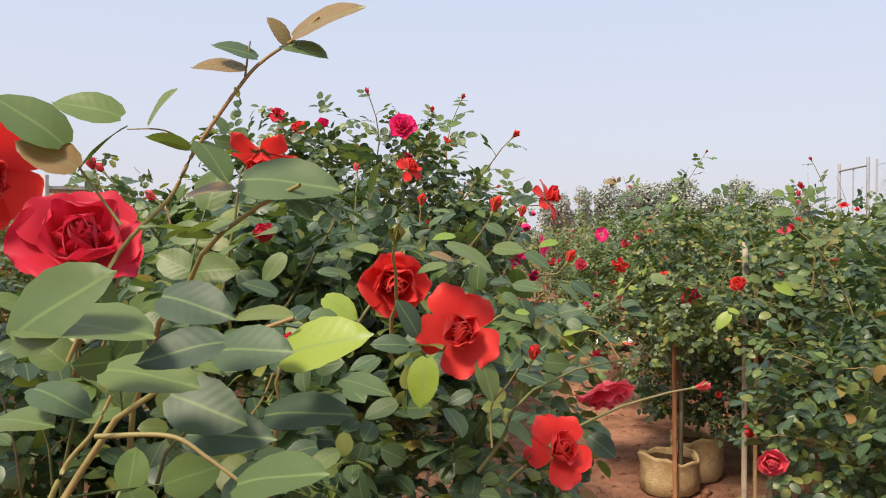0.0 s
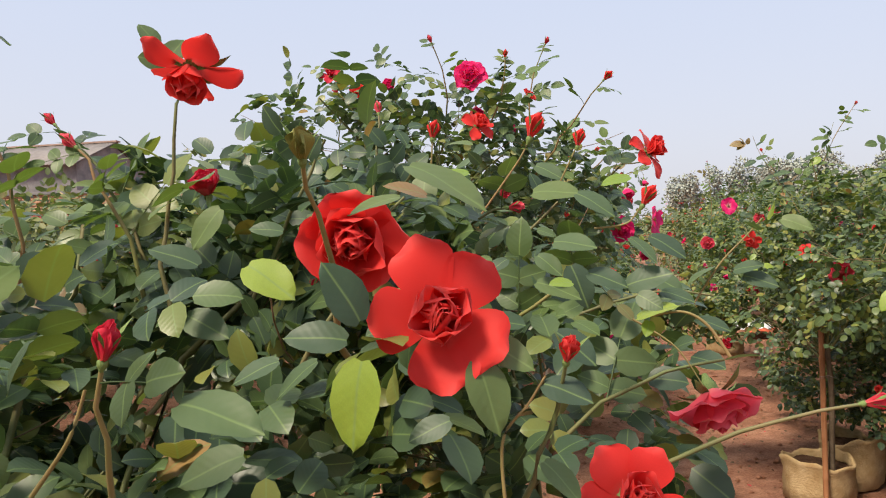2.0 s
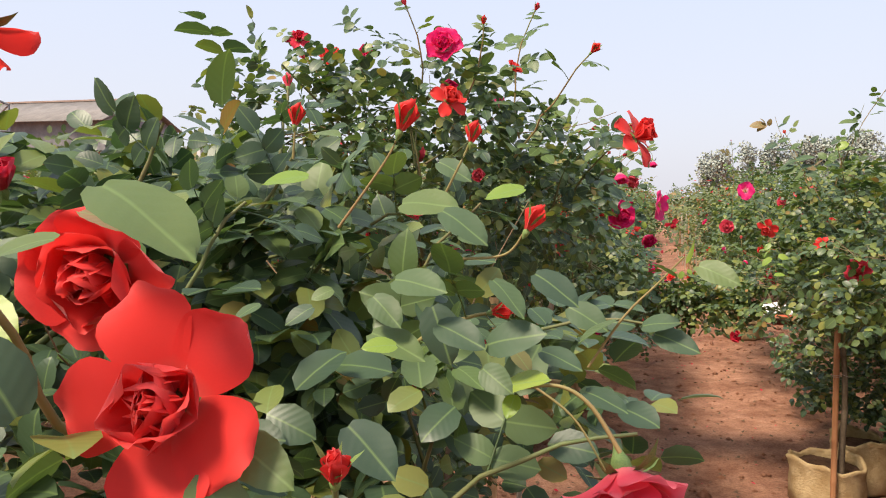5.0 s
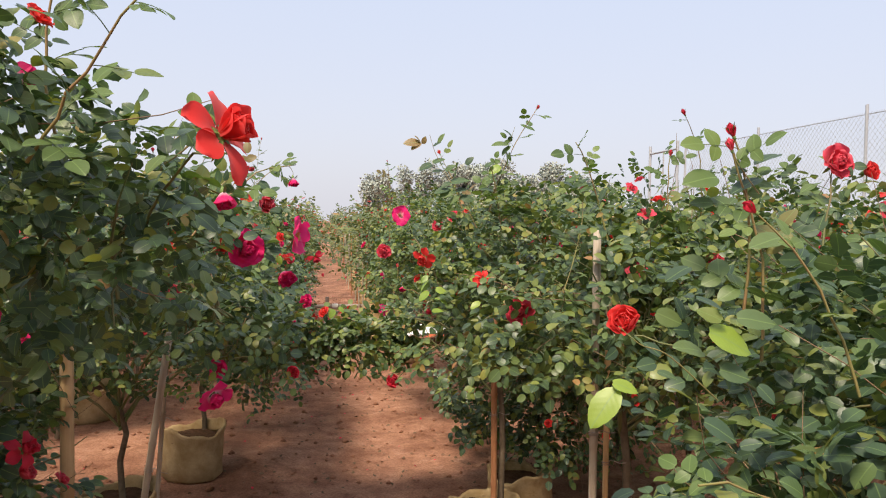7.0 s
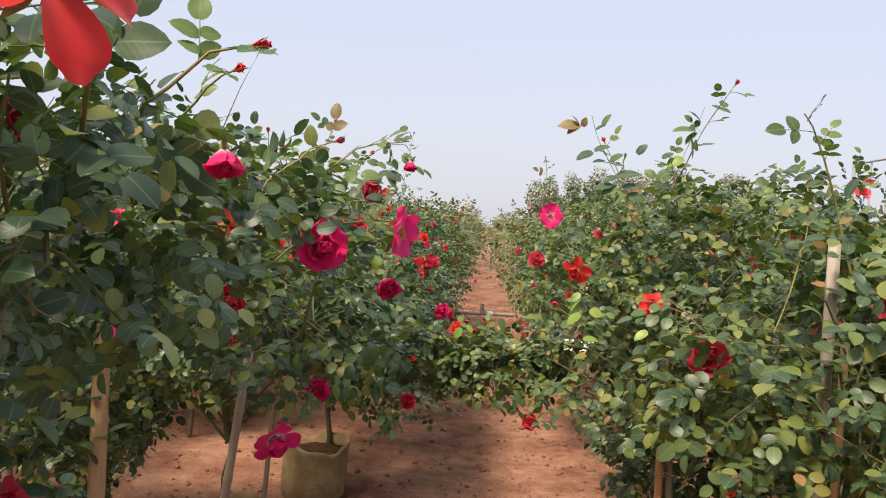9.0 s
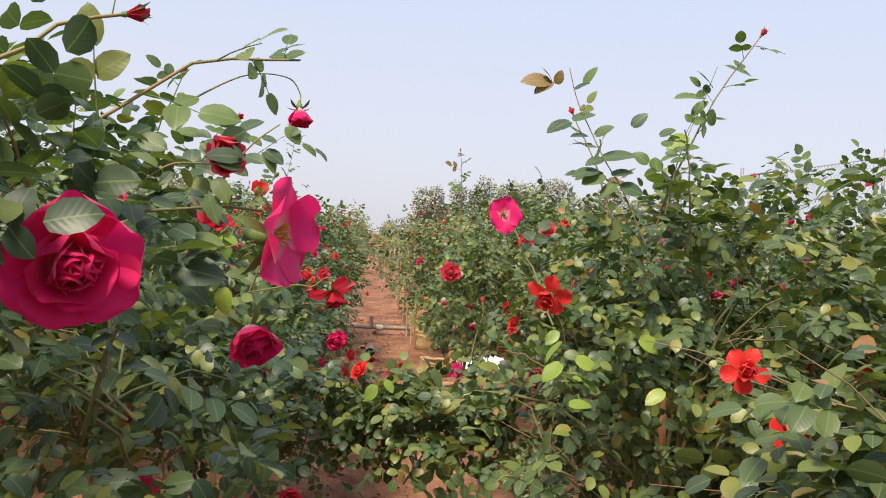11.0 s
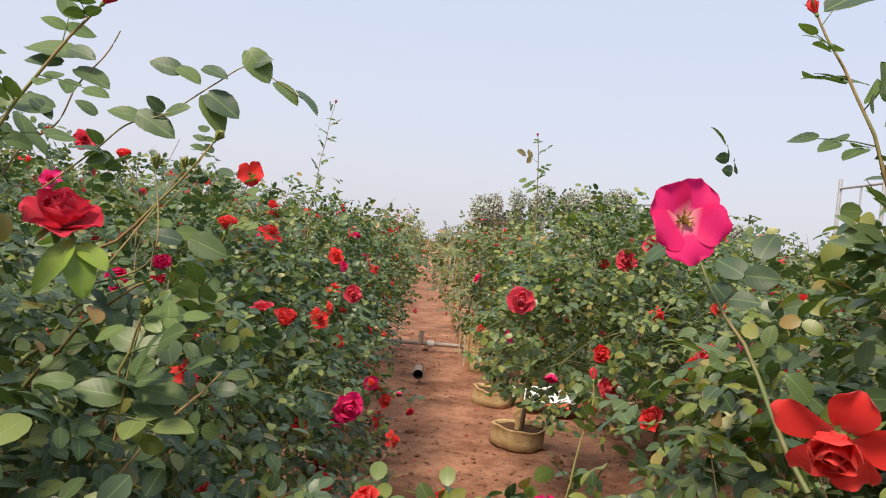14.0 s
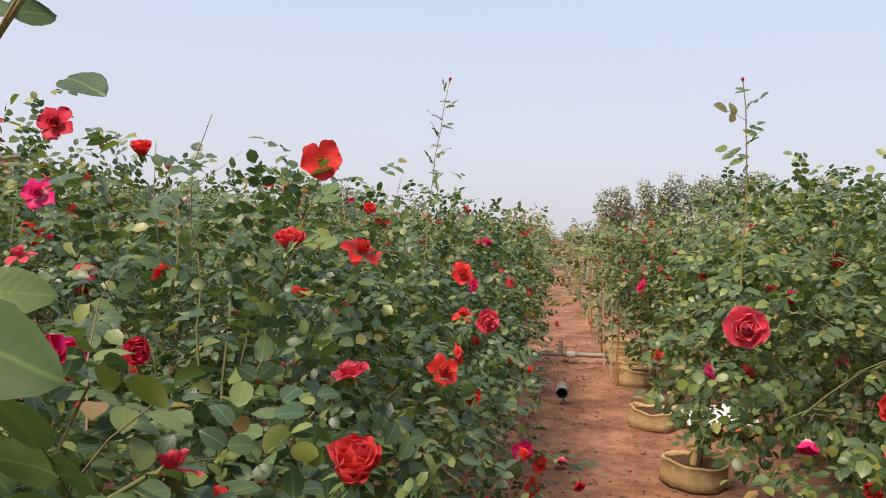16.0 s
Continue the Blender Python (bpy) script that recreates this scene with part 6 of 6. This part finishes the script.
# ---- things on the ground ----
pipe = thing("water_pipe", Matrix.Translation((0.55, 14.0, 0.05)), "grey plastic water pipe lying across the aisle", "pipe")
part_of("pipe", tubes("pipe", [(bend((-1.6, -0.16, 0.03), (1.6, 0.2, 0.03), (0, 0, 0.01), 9), np.full(9, 0.03))], M_PIPE, 10), pipe)
part_of("riser", tubes("riser", [(bend((-0.12, -0.02, 0.03), (-0.12, -0.02, 0.2), (0, 0, 0), 3), np.full(3, 0.03))], M_PIPE, 10), pipe)
part_of("coupling", tubes("coupling", [(bend((-0.04, -0.01, 0.04), (0.06, 0.0, 0.04), (0, 0, 0), 3), np.full(3, 0.045))], M_CONCRETE, 12), pipe, None, "pale pipe coupling")
stub = thing("pipe_stub", Matrix.Translation((0.42, 11.75, 0.05)), "short upright grey pipe end sticking out of the earth", "pipe")
part_of("tube", tubes("tube", [(bend((0, 0.06, 0.06), (0, -0.1, 0.03), (0, 0, 0), 4), np.full(4, 0.055))], M_PIPE, 16), stub)
# near-black lining: the shade inside the open pipe end is painted on
part_of("tube_inside", tubes("tube_inside", [(bend((0, 0.05, 0.06), (0, -0.102, 0.03), (0, 0, 0), 4), (0.005, 0.048, 0.051, 0.051))], M_PIPE_SHADE, 16), stub)


def wrapper():
    """A crumpled printed plastic sack."""
    w = thing("plastic_sack", pose(1.68, 10.75, 0.02, 0, 0, 15), "crumpled white plastic sack with red and dark print on the soil", "sack")
    for name, x0, x1, y0, y1, mat in (("sheet", -0.3, 0.3, -0.1, 0.25, M_WHITE), ("red_panel", -0.12, 0.28, -0.3, -0.1, M_REDPRINT), ("dark_stripe", -0.3, 0.3, -0.1, -0.06, M_BLACKPRINT)):
        bm = bmesh.new()
        bmesh.ops.create_grid(bm, x_segments=14, y_segments=10, size=0.5)
        lift = 0.01 if name == "dark_stripe" else 0.0
        for v in bm.verts:
            v.co.x, v.co.y = x0 + (v.co.x + 0.5) * (x1 - x0), y0 + (v.co.y + 0.5) * (y1 - y0)
            v.co.z = 0.09 + 0.05 * noise.noise(v.co * 9) + 0.35 * max(0, v.co.y) + lift
        part(name, bm, mat, w, smooth=True)


wrapper()

# ---- chain-link fence with gate ----
def fence():
    f = thing("chain_link_fence", Matrix.Translation((7.0, 0, 0)), "tall grey chain-link fence on steel posts", "fence")
    for y in np.arange(-4.4, 15, 2.35):
        part_of("post", tubes("post", [(bend((0, y, 0), (0, y, 3.1), (0, 0, 0), 3), np.full(3, 0.02))], M_STEEL, 8), f)
    part_of("top_wire", tubes("top_wire", [(bend((0, -4.4, 3.0), (0, 14.4, 3.0), (0, 0, -0.03), 9), np.full(9, 0.006))], M_STEEL, 5), f)
    lines = []
    for c in np.arange(-7.4, 14.4, 0.085):
        for sg in (1, -1):
            a, b = (c, 0.3), (c + 2.7, 3.0)
            if sg < 0:
                a, b = (c + 2.7, 0.3), (c, 3.0)
            pts = np.array([(0.003 * sg, a[0] + (b[0] - a[0]) * t, a[1] + (b[1] - a[1]) * t) for t in np.linspace(0, 1, 12)])
            pts = pts[(pts[:, 1] < 14.4) & (pts[:, 1] > -4.4)]
            if len(pts) > 2:
                lines.append((pts, np.full(len(pts), 0.0022)))
    tagged(part_of("wire_mesh", tubes("wire_mesh", lines, M_STEEL, 3), f, None, "grey diamond wire mesh"), kind="stuff")
    g = thing("metal_gate", Matrix.Translation((6.9, 14.4, 0)), "grey steel gate frame at the end of the fence", "gate")
    for y in (0.12, 1.3):
        part_of("post", tubes("post", [(bend((0, y, 0), (0, y, 3.15), (0, 0, 0), 3), np.full(3, 0.03))], M_STEEL, 8), g)
    for z in (0.4, 3.0):
        part_of("rail", tubes("rail", [(bend((0, 0.12, z), (0, 1.3, z), (0, 0, 0), 3), np.full(3, 0.022))], M_STEEL, 8), g)
    part_of("bar", tubes("bar", [(bend((0, 0.7, 0.4), (0, 0.7, 3.0), (0, 0, 0), 3), np.full(3, 0.016))], M_STEEL, 8), g)


fence()

# ---- barn, boundary wall and greenhouse frame ----
def box(x0, x1, y0, y1, z0, z1):
    bm = bmesh.new()
    bmesh.ops.create_cube(bm, size=1)
    for v in bm.verts:
        v.co = ((x0 + x1) / 2 + v.co.x * (x1 - x0), (y0 + y1) / 2 + v.co.y * (y1 - y0), (z0 + z1) / 2 + v.co.z * (z1 - z0))
    return bm


def barn():
    b = thing("barn", Matrix.Translation((-20.8, 28.2, 0)), "old grey barn with a long low pitched roof", "barn")
    L, hw, eave, ridge = 18.0, 2.2, 4.55, 5.5
    bm = bmesh.new()
    vs = [bm.verts.new(c) for c in ((0, -hw, 0), (0, hw, 0), (0, hw, eave), (0, 0, ridge), (0, -hw, eave), (-0.25, -hw, 0), (-0.25, hw, 0), (-0.25, hw, eave), (-0.25, 0, ridge), (-0.25, -hw, eave))]
    bm.faces.new(vs[:5]); bm.faces.new(vs[9:4:-1])
    for i in range(5):
        bm.faces.new((vs[i], vs[i + 5], vs[(i + 1) % 5 + 5], vs[(i + 1) % 5]))
    part("gable", bm, M_GREYWALL, b)
    part("front_wall", box(-L, -0.26, -hw, -hw + 0.25, 0, eave), M_GREYWALL, b)
    part("rear_wall", box(-L, -0.26, hw - 0.25, hw, 0, eave), M_GREYWALL, b)
    for sg in (-1, 1):
        n = 60
        xs = np.linspace(-L - 0.2, 0.25, n * 4)
        vv, o2 = [], 0
        slope = (ridge - eave) / hw
        for yy in (0.0, hw + 0.4):
            for x in xs:
                vv.append((x, sg * yy, ridge + 0.1 - slope * yy + 0.025 * math.sin(x * 36)))
        k = np.arange(len(xs) - 1)
        me = mesh_from("roof", np.array(vv), np.stack([k, k + 1, k + 1 + len(xs), k + len(xs)], 1), M_ROOF)
        r = part_of("roof", me, b, None, "weathered corrugated grey roof sheet")
        md = r.modifiers.new("thickness", "SOLIDIFY")
        md.thickness = 0.03
    part("ridge_cap", box(-L - 0.2, 0.3, -0.15, 0.15, ridge + 0.1, ridge + 0.17), M_TILE, b)


barn()


def brick_wall():
    """Boundary wall: mortar core with courses of brick standing proud of it."""
    w = thing("brick_wall", pose(-12.5, 17.5, 0, 0, 0, 8), "orange brick boundary wall with a grey coping", "wall", kind="structure")
    L, H = 24.0, 2.7
    part("mortar_core", box(-L, 2.6, -0.08, 0.1, 0, H), M_MORTAR, w)
    part("coping", box(-L, 2.65, -0.15, 0.17, H, H + 0.08), M_GREYWALL, w)
    rng = random.Random(8)
    bm = bmesh.new()
    cubes = box(0, 0.21, -0.1, -0.075, 0, 0.065)
    me = bpy.data.meshes.new("brick")
    cubes.to_mesh(me)
    cubes.free()
    bm.free()
    me.materials.append(M_BRICK)
    vs = np.array([v.co for v in me.vertices])
    qs = np.array([p.vertices[:] for p in me.polygons])
    many, o2, k = [], 0, 0
    fv, ff = [], []
    for row in range(int(H / 0.077)):
        for col in range(int((L + 2.4) / 0.225)):
            x, z = 2.35 - col * 0.225 - (row % 2) * 0.11, row * 0.077 + 0.005
            if z > 1.75 and x > -1.2:
                part_of("brick", me, w, Matrix.Translation((x, rng.uniform(-0.006, 0.003), z)))
            elif z > 0.9:
                fv.append(vs + np.array([x, rng.uniform(-0.006, 0.003), z])); ff.append(qs + o2); o2 += len(vs)
    rest = part_of("bricks", mesh_from("bricks", np.concatenate(fv), np.concatenate(ff), M_BRICK, None, False), w)
    tagged(rest, "weathered orange bricks in courses", kind="stuff")
    p = thing("concrete_post", Matrix.Translation((-10.6, 17.0, 0)), "pale concrete post beside the brick wall", "post")
    part("shaft", box(-0.07, 0.07, -0.07, 0.07, 0, 3.0), M_CONCRETE, p)


brick_wall()


def greenhouse():
    g = thing("greenhouse_frame", pose(-15.6, 12.45, 0, 0, 0, 50), "bare steel frame of a greenhouse without covering", "greenhouse")

    def bar(a, b, r=0.035):
        part_of("tube", tubes("tube", [(bend(a, b, (0, 0, 0), 3), np.full(3, r * 0.75))], M_DARKSTEEL, 6), g)

    W = 2.7
    for y in (0.0, 3.0, 6.0):
        eave, apex = 3.55, 4.6
        bar((-W, y, 0), (-W, y, eave)); bar((W, y, 0), (W, y, eave))
        bar((-W, y, eave), (0, y, apex)); bar((0, y, apex), (W, y, eave))
        bar((-W, y, 2.95), (W, y, 2.95), 0.028)
        for x in (-1.8, -0.9, 0, 0.9, 1.8):
            top = apex - abs(x) / W * (apex - eave)
            bar((x, y, 2.95), (x, y, top), 0.022)
        for x in (-1.8, -0.9):
            bar((x, y, apex - abs(x) / W * (apex - eave)), (x + 0.9, y, 2.95), 0.02)
            bar((-x, y, apex - abs(x) / W * (apex - eave)), (-x - 0.9, y, 2.95), 0.02)
    for x, z in ((-W, 3.55), (0, 4.6), (W, 3.55), (W, 2.95)):
        bar((x, 0, z), (x, 6, z), 0.03)


greenhouse()


# ---- far trees ----
def far_tree(x, y, h, spread, seed, density=900, trunk_h=0.3, label="hazy green tree on the far edge of the field"):
    rng = np.random.default_rng(seed)
    t = thing("tree", Matrix.Translation((x, y, 0)), label, "tree", "far trees")
    lines = [(bend((0, 0, 0), (0.3, 0, h * 0.8), (0.2, 0, 0), 6), np.linspace(0.25, 0.06, 6))]
    lobes = []
    for i in range(9):
        a = rng.uniform(0, 6.28)
        e = np.array([math.cos(a) * spread * rng.uniform(0.3, 0.8), math.sin(a) * spread * rng.uniform(0.3, 0.8), h * rng.uniform(trunk_h + 0.2, 0.92)])
        lines.append((bend((0.1, 0, h * trunk_h), e, (0, 0, 0.3), 5), np.linspace(0.1, 0.03, 5)))
        lobes.append((*e, spread * 0.36, spread * 0.36, h * 0.13))
    part_of("trunk", tubes("trunk", lines, M_BARK, 6), t)
    p, u = crown_points(lobes, density, rng, 0.2)
    d = unit(u + rng.normal(0, 0.7, u.shape))
    nr = unit(np.array([0, 0, 0.6]) + u + rng.normal(0, 0.5, u.shape))
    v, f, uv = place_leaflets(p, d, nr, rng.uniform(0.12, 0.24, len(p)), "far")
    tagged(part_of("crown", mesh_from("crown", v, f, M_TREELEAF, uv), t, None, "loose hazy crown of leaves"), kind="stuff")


for i, (az, D, h, s, dn) in enumerate([(5.0, 58, 6.2, 1.9, 500), (7.2, 60, 6.6, 1.8, 420), (10.0, 60, 6.4, 2.4, 900), (12.0, 62, 6.9, 2.7, 1000), (14.0, 62, 7.0, 2.8, 1000), (16.2, 62, 6.8, 2.8, 1000), (18.2, 60, 6.2, 2.6, 900), (20.0, 60, 5.0, 2.2, 700), (-14.0, 70, 5.6, 2.2, 600), (-17.0, 72, 5.8, 2.4, 600)]):
    far_tree(D * math.sin(radians(az)), D * math.cos(radians(az)), h * 0.92, s, 700 + i, int(dn * 7))
